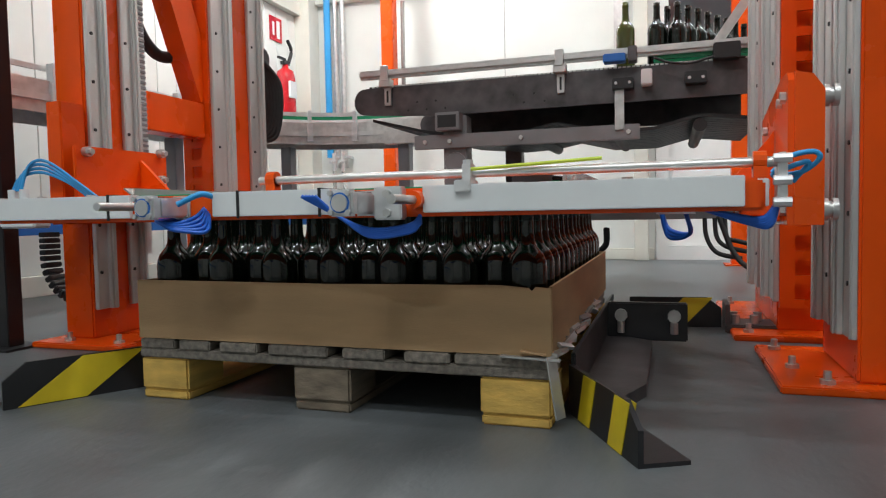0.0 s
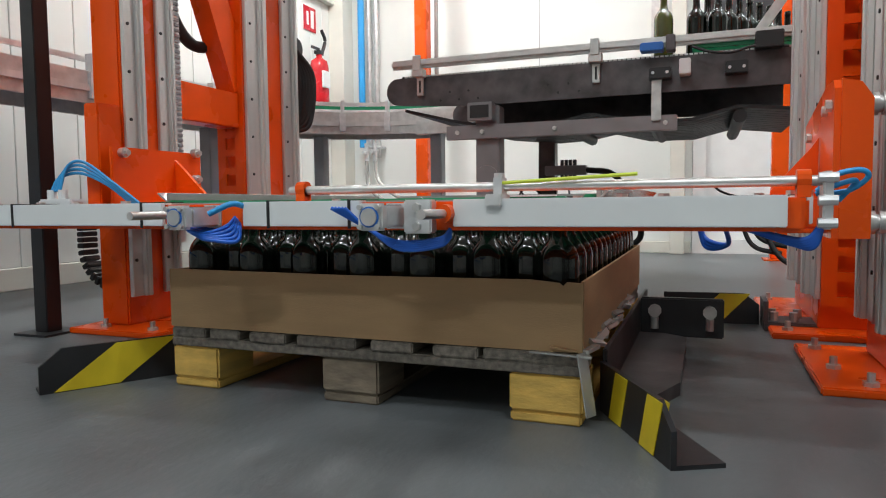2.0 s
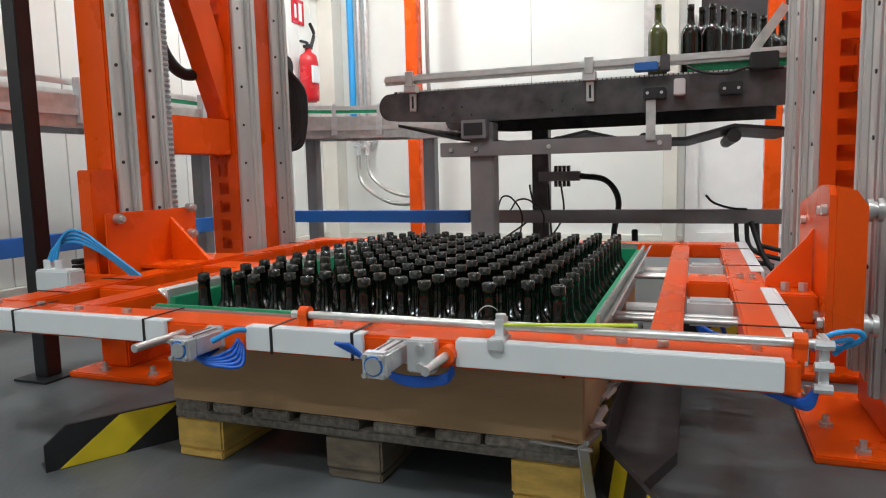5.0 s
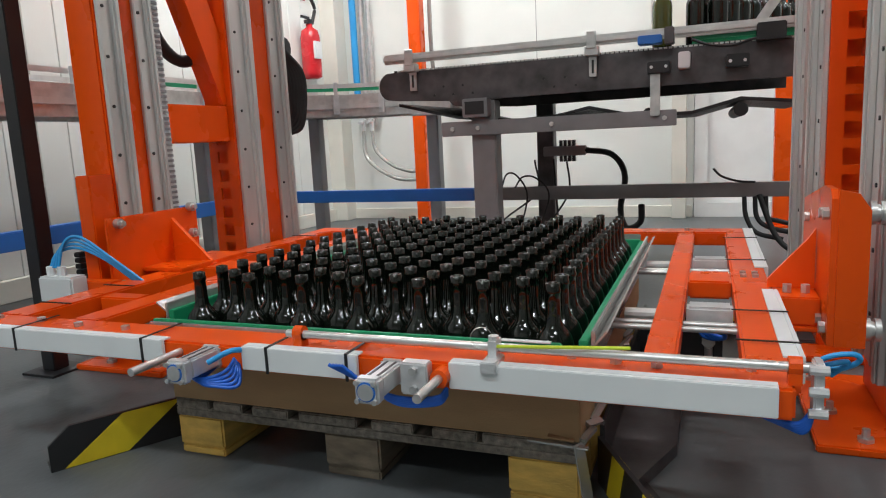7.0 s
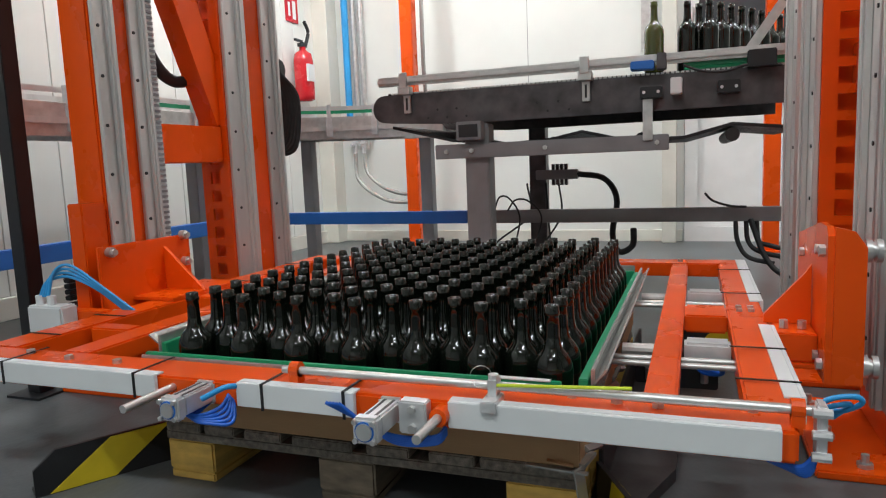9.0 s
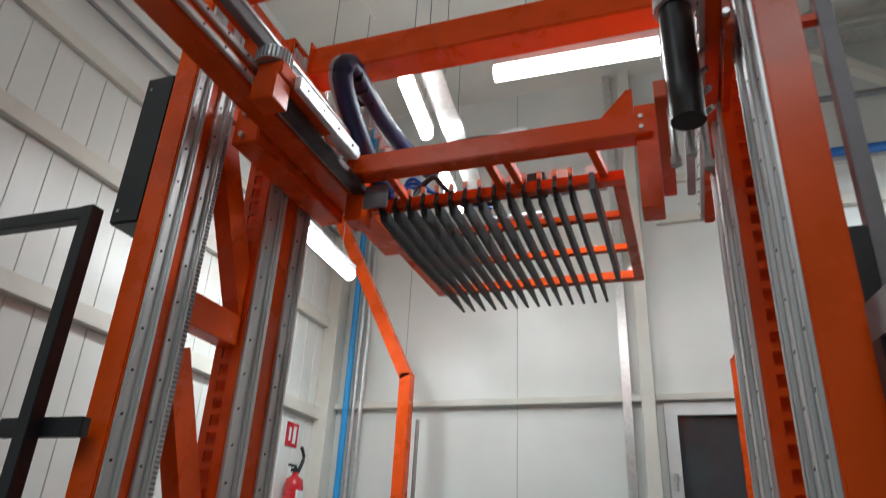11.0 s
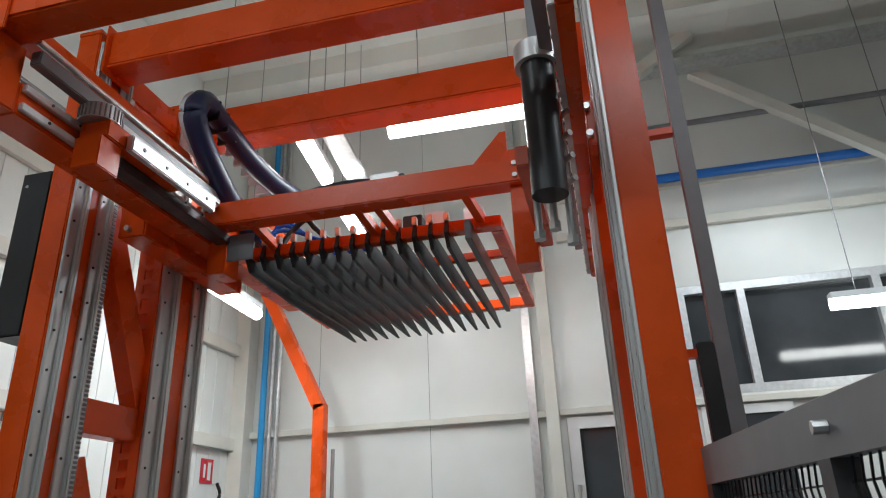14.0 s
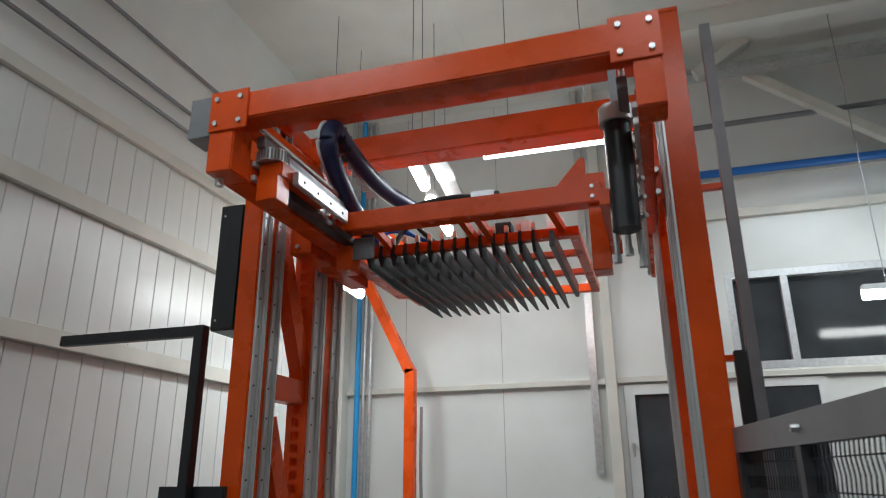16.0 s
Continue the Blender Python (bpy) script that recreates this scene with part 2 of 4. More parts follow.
# roof struts and service pipes on the east side
for a, b, w in (((2.2, 4.3, 5.75), (2.75, 4.3, 6.1), 0.12), ((2.75, 4.6, 5.85), (4.7, 4.6, 4.3), 0.1), ((5.6, 4.5, 5.9), (7.2, 4.5, 4.5), 0.1)):
    solo("roof_strut", beam(B(), a, b, w, w), TRIM, "cream steel roof brace", "brace", kind="structure")
solo("water_pipe", rod(B(), (1.75, 4.72, 4.75), (9, 4.72, 4.7), 0.045), BLUEP, "blue painted service pipe on the wall", "pipe", kind="structure")
solo("service_pipe", rod(B(), (1.9, 4.66, 5.3), (9, 4.66, 5.3), 0.03), GREYP, "grey service pipe under the roof", "pipe", kind="structure")
solo("cable_tray", bx(B(), 1.9, 9, 4.3, 4.5, 5.78, 5.85), STEEL, "perforated steel cable tray", "cable tray", kind="structure")
# door and window band in the back wall
d1 = thing("door_1", "white framed door with dark glazing, closed", "door", kind="structure")
bm = bx(B(), 1.115, 1.22, YB - 0.02, YB + 0.1, 0, 2.495)
bx(bm, 1.93, 2.035, YB - 0.02, YB + 0.1, 0, 2.495), bx(bm, 1.22, 1.93, YB - 0.02, YB + 0.1, 2.39, 2.495), bx(bm, 1.22, 1.93, YB - 0.02, YB + 0.1, 0, 0.12)
part("door_frame", bm, WHITE, d1)
part("gasket", bx(B(), 1.221, 1.236, YB - 0.005, YB + 0.06, 1.2, 2.389), RUBBER, d1)
part("pane", bx(B(), 1.237, 1.929, YB + 0.03, YB + 0.05, 1.2, 2.389), PANE, d1)
part("lower_panel", bx(B(), 1.22, 1.93, YB + 0.02, YB + 0.06, 0.12, 1.12, 0.004), WHITE, d1)
part("crossbar", bx(B(), 1.22, 1.93, YB - 0.01, YB + 0.09, 1.121, 1.199), WHITE, d1)
hd = part("handle", rod(B(), (1.17, YB - 0.07, 1.76), (1.17, YB - 0.07, 1.9), 0.012), STEEL, d1)
part("rose", bx(B(), 1.15, 1.19, YB - 0.06, YB - 0.021, 1.84, 1.9, 0.004), STEEL, hd)
w1 = thing("window_1", "long window band with grey aluminium mullions", "window", kind="structure")
for x0, x1 in ((2.33, 2.8), (2.87, 3.95), (4.02, 5.4), (5.47, 6.8), (6.87, 8.93)):
    part("pane", bx(B(), x0, x1, YB + 0.08, YB + 0.1, 2.68, 3.56), PANE, w1)
bm = bx(B(), 2.262, 8.99, YB, YB + 0.12, 3.56, 3.638)
bx(bm, 2.262, 8.99, YB, YB + 0.12, 2.602, 2.68)
for sx in (2.262, 2.8, 3.95, 5.4, 6.8, 8.93):
    bx(bm, sx, sx + 0.07, YB + 0.002, YB + 0.118, 2.68, 3.56)
part("window_frame", bm, ALU, w1)
w2 = thing("door_2", "white framed glazed door beside the window band", "door", kind="structure")
bm = bx(B(), 2.3, 2.38, YB - 0.03, YB - 0.001, 0, 2.5)
bx(bm, 2.98, 3.06, YB - 0.03, YB - 0.001, 0, 2.5), bx(bm, 2.38, 2.98, YB - 0.03, YB - 0.001, 2.42, 2.5)
part("door_frame", bm, WHITE, w2)
part("pane", bx(B(), 2.382, 2.978, YB - 0.016, YB - 0.002, 0.02, 2.418), PANE, w2)
# pipes on the back wall
solo("air_pipe", rod(B(), (-1.93, YB - 0.13, 1.0), (-1.93, YB - 0.13, ZC), 0.032), CYAN, "blue vertical compressed-air pipe on the wall", "pipe")
for sx in (-1.87, -1.79):
    solo("steel_pipe", rod(B(), (sx, YB - 0.08, 0.9), (sx, YB - 0.08, ZC), 0.025), STEEL, "galvanised vertical conduit on the wall", "pipe")
solo("steel_pipe", bx(B(), 0.775, 0.855, YB - 0.09, YB - 0.03, 1.6, ZC), STEEL, "galvanised vertical duct on the wall", "pipe")
solo("water_hose", hose(B(), [(-1.84, 4.62, 0.865), (-1.8, 4.6, 0.6), (-1.5, 4.53, 0.42), (-1.2, 4.5, 0.4), (-1.0, 4.5, 0.41)], 0.02), CLEAR, "clear hose looped below the taps", "hose", smooth=True)
solo("water_hose", hose(B(), [(-1.75, 4.62, 0.865), (-1.7, 4.6, 0.66), (-1.45, 4.55, 0.5), (-1.2, 4.55, 0.52), (-1.05, 4.5, 1.0), (-1.02, 4.4, 1.6), (-1.0, 4.36, 2.3)], 0.018), CLEAR, "clear hose looped below the taps", "hose", smooth=True)
tv = thing("tap_set", "pair of small brass taps on the pipe", "tap")
for sx in (-1.84, -1.75):
    bm = rod(B(), (sx, 4.62, 0.86), (sx, 4.62, 1.03), 0.02)
    rod(bm, (sx, 4.62, 0.94), (sx, 4.54, 0.94), 0.014)
    rod(bm, (sx, 4.62, 1.0), (sx, 4.84, 1.0), 0.014)
    bx(bm, sx - 0.03, sx + 0.03, 4.6, 4.64, 0.955, 0.97)
    part("valve", bm, ALU, tv)
# extinguisher and sign
fe = thing("fire_extinguisher", "red powder fire extinguisher hung on the wall", "extinguisher")
part("body", lathe(B(), [(0.06, 0), (0.085, 0.015), (0.088, 0.05), (0.088, 0.36), (0.075, 0.42), (0.03, 0.45), (0.028, 0.48)], 20, (XL + 0.12, 4.260, 1.345)), RED, fe, smooth=True)
bm = bx(B(), XL + 0.1, XL + 0.14, 4.210, 4.310, 1.825, 1.855)
rod(bm, (XL + 0.12, 4.260, 1.805), (XL + 0.12, 4.260, 1.865), 0.02)
bx(bm, XL + 0.11, XL + 0.13, 4.140, 4.260, 1.865, 1.885)
part("valve", bm, BLACK, fe)
part("hose", hose(B(), [(XL + 0.13, 4.300, 1.845), (XL + 0.14, 4.340, 1.965), (XL + 0.14, 4.280, 2.05)], 0.016), RUBBER, fe, smooth=True)
part("label_plate", bx(B(), XL + 0.19, XL + 0.211, 4.190, 4.300, 1.515, 1.665), STRIP, fe, "pale instruction label")
sg = thing("fire_sign", "red fire extinguisher wall sign with white symbol", "sign")
part("plate", bx(B(), XL + 0.002, XL + 0.01, 4.2, 4.4, 2.06, 2.28), RED, sg)
part("symbol", bx(B(), XL + 0.01, XL + 0.013, 4.31, 4.36, 2.09, 2.25), WHITE, sg)
part("symbol", bx(B(), XL + 0.01, XL + 0.013, 4.24, 4.27, 2.11, 2.23), WHITE, sg)


# ---- lamps ----
def tube_lamp(a, b):
    t = thing("tube_lamp", "lit fluorescent batten lamp hung under the roof", "lamp", group="tube lamps")
    a, b = Vector(a), Vector(b)
    part("diffuser", rod(B(), a, b, 0.05, 14), LAMP, t)
    part("housing", beam(B(), a + Vector((0, 0, 0.06)), b + Vector((0, 0, 0.06)), 0.1, 0.05), STRIP, t)
    bm = rod(B(), a + (b - a) * 0.2 + Vector((0, 0, 0.08)), a + (b - a) * 0.2 + Vector((0, 0, ZC - a.z)), 0.004, 6)
    rod(bm, a + (b - a) * 0.8 + Vector((0, 0, 0.08)), a + (b - a) * 0.8 + Vector((0, 0, ZC - a.z)), 0.004, 6)
    part("hanger", bm, GREYP, t)


tube_lamp((0.36, 1.89, 3.96), (1.36, 1.91, 3.96))
tube_lamp((-0.25, 1.86, 4.03), (-0.33, 2.5, 4.03))
tube_lamp((-0.38, 2.8, 4.03), (-0.47, 3.7, 4.03))
tube_lamp((-1.28, 2.35, 3.35), (-1.33, 3.4, 3.35))
tube_lamp((3.3, 4.0, 3.1), (4.3, 4.0, 3.1))
solo("cable_tray", beam(B(), (-0.12, 1.9, 4.2), (-0.4, 4.7, 4.2), 0.16, 0.04), STEEL, "perforated cable tray beside the lamps", "cable tray", kind="structure")

# ---- orange portal behind the conveyors ----
def portal(sgn, x, label):
    t = thing("portal_post", label, "post")
    k = 1.0 if sgn > 0 else 0.3
    part("post", bx(B(), x - 0.055, x + 0.055, 4.2, 4.31, 0.01, 2.7, 0.006), ORANGE, t)
    part("brace", beam(B(), (x, 4.255, 2.66), (x - sgn * 0.9 * k, 4.255, 2.66 + 1.76 * k), 0.11, 0.11), ORANGE, t)
    part("foot", bx(B(), x - 0.1, x + 0.1, 4.15, 4.36, 0, 0.012), ORANGE, t)


portal(1, -1.09, "orange painted steel post with an inclined upper arm")
portal(-1, 1.72, "orange painted steel post with an inclined upper arm")


# ---- lifting columns of the depalletiser ----
ZT = 3.9


def lattice_mesh(w, z0, z1, pitch=0.08):
    """A ladder-like plate with square openings, in x and z, 12 mm thick."""
    bm = B()
    n = int((z1 - z0) / pitch)
    bx(bm, 0, w * 0.3, 0, 0.012, z0, z1), bx(bm, w * 0.66, w, 0, 0.012, z0, z1)
    for i in range(n + 1):
        bx(bm, w * 0.3, w * 0.66, 0, 0.012, z0 + i * pitch, z0 + i * pitch + pitch * 0.36)
    return bm


hole = mesh_of("bolt", rod(B(), (0, 0, 0), (0.004, 0, 0), 0.006, 8), BLACK)


def column(name, label, xin, sgn, y0, y1, rails, w, lattice=False):
    """sgn +1: the inner face looks towards +x."""
    t = thing(name, label, "column", group="lifting columns")
    xo = xin - sgn * w
    if lattice:
        part("post", bx(B(), min(xin, xo), max(xin, xo), y0 + 0.05, y1, 0.02, ZT, 0.004), ORANGE, t)
        lm = lattice_mesh(w, 0.1, ZT)
        bmesh.ops.translate(lm, vec=(min(xin, xo), y0, 0), verts=lm.verts)
        part("ladder_plate", lm, ORANGE, t, "orange plate with a row of square holes")
    else:
        part("post", bx(B(), min(xin, xo), max(xin, xo), y0, y1, 0.02, ZT, 0.006), ORANGE, t)
    for a, b in rails:
        bm = bx(B(), xin, xin + sgn * 0.014, a, b, 0.12, ZT - 0.05)
        bx(bm, xin + sgn * 0.014, xin + sgn * 0.03, a + (b - a) * 0.62, b, 0.12, ZT - 0.05)
        bx(bm, xin + sgn * 0.014, xin + sgn * 0.018, a, a + (b - a) * 0.1, 0.12, ZT - 0.05)
        bx(bm, xin + sgn * 0.03, xin + sgn * 0.036, a + (b - a) * 0.72, b - (b - a) * 0.1, 0.12, ZT - 0.05)
        r = part("rail", bm, RAIL, t, "aluminium guide rail with bolt holes", bev=0.002)
        for k in range(21):
            piece("bolt", hole, r, (xin + sgn * 0.014 - (0.004 if sgn < 0 else 0), a + (b - a) * 0.25, 0.25 + k * 0.165))
    part("cap", bx(B(), min(xin, xo), max(xin, xo), y0, y1, ZT, ZT + 0.02), ORANGE, t)
    return t


LX, RX, RXR = -0.68, 1.635, 1.565
cl = column("lifting_column", "orange machine column with two aluminium guide rails", LX, 1, 0.525, 0.772, ((0.535, 0.615), (0.692, 0.765)), 0.125)
part("toothed_belt", bx(B(), LX - 0.03, LX - 0.015, 0.778, 0.84, 0.3, ZT), STRIP, cl, "pale toothed lifting belt")
bm = B()
for k in range(150):
    bx(bm, LX - 0.015, LX - 0.009, 0.782, 0.836, 0.45 + k * 0.02, 0.46 + k * 0.02)
part("belt_teeth", bm, GREYP, cl)
column("lifting_column", "orange machine column with ladder plate and rails", LX, 1, 1.2, 1.605, ((1.212, 1.35), (1.49, 1.598)), 0.14, True)
column("lifting_column", "orange machine column with two aluminium guide rails", RX, -1, 0.455, 0.84, ((0.462, 0.58), (0.68, 0.83)), 0.13)
column("lifting_column", "orange machine column with ladder plate and rails", RXR, -1, 1.14, 1.8, ((1.15, 1.36), (1.58, 1.79)), 0.15, True)


def base(x0, x1, y0, y1, bolts, label):
    t = thing("base_plate", label, "plate")
    part("plate", bx(B(), x0, x1, y0, y1, 0, 0.02, 0.004), ORANGE, t)
    for (a, b) in bolts:
        bm = rod(B(), (a, b, 0.02), (a, b, 0.03), 0.018, 6)
        rod(bm, (a, b, 0.03), (a, b, 0.05), 0.009, 8)
        part("bolt", bm, STEEL, t)


base(-0.86, -0.47, 0.43, 0.9, ((-0.74, 0.48), (-0.53, 0.48), (-0.53, 0.84)), "orange steel base plate bolted to the floor")
base(-0.87, -0.5, 1.1, 1.75, ((-0.6, 1.25), (-0.55, 1.75)), "orange steel base plate bolted to the floor")
base(1.465, 1.98, 0.395, 0.91, ((1.52, 0.6), (1.51, 0.84), (1.57, 0.44), (1.74, 0.43)), "orange steel base plate bolted to the floor")
base(1.42, 1.92, 1.06, 1.95, ((1.47, 1.12), (1.47, 1.85)), "orange steel base plate bolted to the floor")
# bracing between the left columns
st = thing("column_bracing", "orange steel bracing between the lifting columns", "brace")
for z in (0.78, 2.02, 3.1):
    part("brace", bx(B(), LX - 0.125, LX - 0.02, 0.774, 1.198, z, z + 0.15, 0.004), ORANGE, st)
part("diagonal", beam(B(), (LX - 0.07, 0.83, 1.9), (LX - 0.07, 1.24, 0.96), 0.09, 0.13), ORANGE, st)
part("diagonal", beam(B(), (LX - 0.07, 0.83, 3.05), (LX - 0.07, 1.24, 2.2), 0.09, 0.13), ORANGE, st)
sr = thing("column_bracing", "orange steel bracing between the lifting columns", "brace")
part("brace", bx(B(), RX + 0.02, RX + 0.12, 0.842, 1.188, 0.9, 1.05, 0.004), ORANGE, sr)
part("brace", bx(B(), RX + 0.02, RX + 0.12, 0.842, 1.188, 2.5, 2.65, 0.004), ORANGE, sr)
# cross beams on the tops of the columns: channels with a bottom flange
for y, z, l in ((0.55, 3.71, "orange cross beam joining the column tops"), (1.34, 3.75, "orange cross beam joining the column tops")):
    t = thing("cross_beam", l, "beam")
    part("web", bx(B(), LX + 0.04, RXR - 0.04, y, y + 0.1, z, z + 0.2, 0.008), ORANGE, t)
    part("flange", bx(B(), LX + 0.04, RXR - 0.04, y - 0.006, y + 0.16, z - 0.016, z - 0.001, 0.003), ORANGE, t)
    for x in (LX + 0.037, RXR - 0.05):
        part("end_plate", bx(B(), x, x + 0.012, y - 0.03, y + 0.17, z - 0.05, z + 0.22, 0.003), ORANGE, t)
for x, y1 in ((LX - 0.1, 1.199), (RX + 0.03, 1.189)):
    solo("cross_beam", bx(B(), x, x + 0.09, 0.774 if x < 0 else 0.842, y1, ZT - 0.2, ZT - 0.05, 0.008), ORANGE, "orange longitudinal beam joining the column tops", "beam")
cb = thing("control_box", "black sheet-metal cover on the column", "cover")
part("body", bx(B(), -0.985, -0.828, 0.554, 0.8, 2.39, 3.17, 0.006), BLACK, cb)
part("front_cover", bx(B(), -0.98, -0.833, 0.548, 0.5535, 2.395, 3.165, 0.001), BLACK, cb)
for zz in (2.45, 3.1):
    part("screw", rod(B(), (-0.95, 0.548, zz), (-0.95, 0.544, zz), 0.007, 8), STEEL, cb)
gb = thing("cable_duct", "grey vertical cable duct beside the column", "duct")
part("duct", bx(B(), 1.895, 1.95, 0.77, 0.83, 0.0, 4.0, 0.003), GREYP, gb)
part("cover_strip", bx(B(), 1.835, 1.893, 0.77, 0.83, 0.02, 2.15, 0.004), BLACK, gb, "black rubber edge cover")
part("clip", bx(B(), 1.731, 1.894, 0.78, 0.82, 3.0, 3.03), ORANGE, gb)
part("clip", bx(B(), 1.731, 1.894, 0.78, 0.82, 2.1, 2.13), ORANGE, gb)
# black cable bundle on the rear left column
cbun = thing("cable_bundle", "black cable bundle and motor on the column", "cable")
part("motor", rod(B(), (-0.77, 1.66, 1.22), (-0.69, 1.66, 1.22), 0.05), BLACK, cbun)
for k in range(6):
    part("cable", hose(B(), [(-0.72 + 0.008 * k, 1.64, 1.24 - 0.008 * k), (-0.69 + 0.01 * k, 1.67 + 0.01 * k, 1.08), (-0.70 + 0.008 * k, 1.67 + 0.008 * k, 0.95 - 0.02 * k), (-0.73, 1.65, 0.8), (-0.75, 1.64, 0.7)], 0.012), RUBBER, cbun, smooth=True)
bc = solo("cable_loop", hose(B(), [(-0.81, 0.84, 1.9), (-0.81, 0.86, 1.5), (-0.81, 0.92, 1.24), (-0.81, 1.04, 1.12), (-0.79, 1.19, 1.14)], 0.025), RUBBER, "thick black cable hanging between columns", "cable", smooth=True)
# drag chain on the floor side of the left column
dch = thing("drag_chain", "black plastic drag chain curving to the floor", "drag chain")
for k in range(4, 18):
    if k < 8:
        p, a = (-0.985, 0.47 - k * 0.022), 0
    else:
        a = (k - 8) / 9 * math.pi / 2
        p = (-0.835 - 0.15 * math.cos(a), 0.294 - 0.15 * math.sin(a))
    bm = bx(B(), -0.016, 0.016, 0.6, 0.67, -0.009, 0.009, 0.003)
    bmesh.ops.transform(bm, matrix=pose(p[0], 0, p[1], 0, -math.degrees(a), 0), verts=bm.verts)
    part("link", bm, RUBBER, dch)

# ---- black fence left and right ----
fl = thing("fence_frame", "black steel fence post with rails", "fence")
part("post", bx(B(), -0.96, -0.9, 0.38, 0.44, 0.008, 2.39, 0.003), BLACK, fl)
part("foot", bx(B(), -1.005, -0.855, 0.335, 0.485, 0, 0.008), BLACK, fl)
part("rail", bx(B(), -1.9, -0.961, 0.385, 0.435, 2.33, 2.39, 0.003), BLACK, fl)
part("rail", bx(B(), -1.12, -0.72, 0.441, 0.48, 1.47, 1.54, 0.003), BLACK, fl)
fr = thing("mesh_fence", "grey framed fence panel with crimped black wire mesh", "fence")
FA, FB, FZ = Vector((1.775, 0.42)), Vector((2.12, -1.9)), 1.765


def on_fence(u):
    return FA + (FB - FA) * u


def fence_post(u, w, d=0.05):
    p = on_fence(u)
    part("post", beam(B(), (p.x, p.y, 0), (p.x, p.y, FZ - 0.1), w, d, 8.5), DARK, fr)


part("rail", beam(B(), (FA.x, FA.y, FZ - 0.05), (FB.x, FB.y, FZ - 0.05), 0.05, 0.1), GREYP, fr)
part("rail", beam(B(), (FA.x, FA.y, 0.12), (FB.x, FB.y, 0.12), 0.05, 0.05), GREYP, fr)
for u in (0.01, 0.33, 0.62, 0.98):
    fence_post(u, 0.05)
for u in (0.35, 0.64):
    p = on_fence(u)
    part("bolt", rod(B(), (p.x - 0.025, p.y, FZ - 0.05), (p.x - 0.05, p.y, FZ - 0.05), 0.012, 8), STEEL, fr)
bm = B()
for k in range(72):
    p = on_fence(0.02 + k * 0.0132)
    prev = None
    for q in range(33):
        z = 0.15 + q * 0.0475
        ring = [bm.verts.new((p.x + dx, p.y + (0.009 if q % 2 else -0.009) + dy, z)) for dx, dy in ((-0.002, -0.0022), (0.002, -0.0022), (0.002, 0.0022), (-0.002, 0.0022))]
        if prev:
            for i in range(4):
                bm.faces.new((prev[i], prev[(i + 1) % 4], ring[(i + 1) % 4], ring[i]))
        prev = ring
for k in range(16):
    beam(bm, (FA.x + 0.004, FA.y, 0.2 + k * 0.095), (FB.x + 0.004, FB.y, 0.2 + k * 0.095), 0.004, 0.004)
tagged(part("wire_mesh", bm, BLACK, fr), kind="stuff")

# ---- pallet ----
pal = thing("pallet", "worn wooden pallet with pale pine blocks", "pallet")
for ix, (x, w) in enumerate(((0.0, 0.135), (0.42, 0.14), (0.853, 0.147))):
    for iy, y in enumerate((0.0, 0.53, 1.06)):
        m = (WOODY, WOODM, WOODY)[ix]
        b = part("block", bx(B(), x, x + w, y, y + 0.14, 0.022, 0.1, 0.005), m, pal, "fresh pale pine block" if ix != 1 else "weathered middle block")
for ix, (x, w) in enumerate(((0.0, 0.135), (0.42, 0.14), (0.853, 0.147))):
    part("bottom_board", bx(B(), x + 0.002, x + w - 0.002, 0.002, 1.2, 0, 0.022, 0.004), (WOODY, WOODM, WOODY)[ix], pal)
for y in (0.0, 0.53, 1.06):
    part("stringer_board", bx(B(), 0, 0.999, y - 0.003, y + 0.12, 0.1, 0.122, 0.003), WOODG, pal)
for x, w in ((0.002, 0.1), (0.115, 0.085), (0.23, 0.1), (0.36, 0.15), (0.545, 0.1), (0.69, 0.1), (0.8, 0.197)):
    part("top_board", bx(B(), x, x + w, -0.006 + random.uniform(-0.004, 0.004), 1.2, 0.122, 0.145, 0.003), WOODG, pal)
tray = thing("cardboard_tray", "brown corrugated cardboard tray on the pallet", "tray")
part("base", bx(B(), 0.004, 0.996, 0.004, 1.196, 0.146, 0.15), CARD, tray)
bm = B()
top = [(0.0, 0.287), (0.5, 0.284), (0.9, 0.287), (0.955, 0.282), (0.962, 0.276), (0.97, 0.284), (1.0, 0.282)]
slab(bm, [(0.0, 0.147), (1.0, 0.147)] + top[::-1], "y", -0.002, 0.004)
part("front_wall", bm, CARD, tray)
part("rear_wall", bx(B(), 0, 1.0, 1.196, 1.202, 0.147, 0.285), CARD, tray)
part("side_wall", bx(B(), -0.002, 0.004, 0.005, 1.195, 0.147, 0.285), CARD, tray)
part("side_wall", bx(B(), 0.996, 1.002, 0.005, 1.195, 0.147, 0.285), CARD, tray)
part("flap", beam(B(), (0.99, -0.004, 0.152), (0.94, -0.008, 0.158), 0.02, 0.003), CARD, tray)
wrap = thing("stretch_film", "torn clear stretch film at the pallet corner", "film")
for k in range(14):
    y = 0.0 + k * 0.06
    bm = beam(B(), (1.005, y, 0.15 + 0.01 * math.sin(k * 2.1)), (1.018 + 0.006 * math.sin(k * 1.3), y + 0.065, 0.15 + 0.012 * math.sin(k * 3.7)), 0.014, 0.008, k * 31)
    part("film_strand", bm, CLEAR, wrap)
part("film_tail", beam(B(), (1.0, -0.01, 0.15), (1.02, -0.02, 0.03), 0.03, 0.003), CLEAR, wrap)
part("film_strand", beam(B(), (0.9, -0.012, 0.147), (1.02, -0.015, 0.143), 0.012, 0.004), CLEAR, wrap)

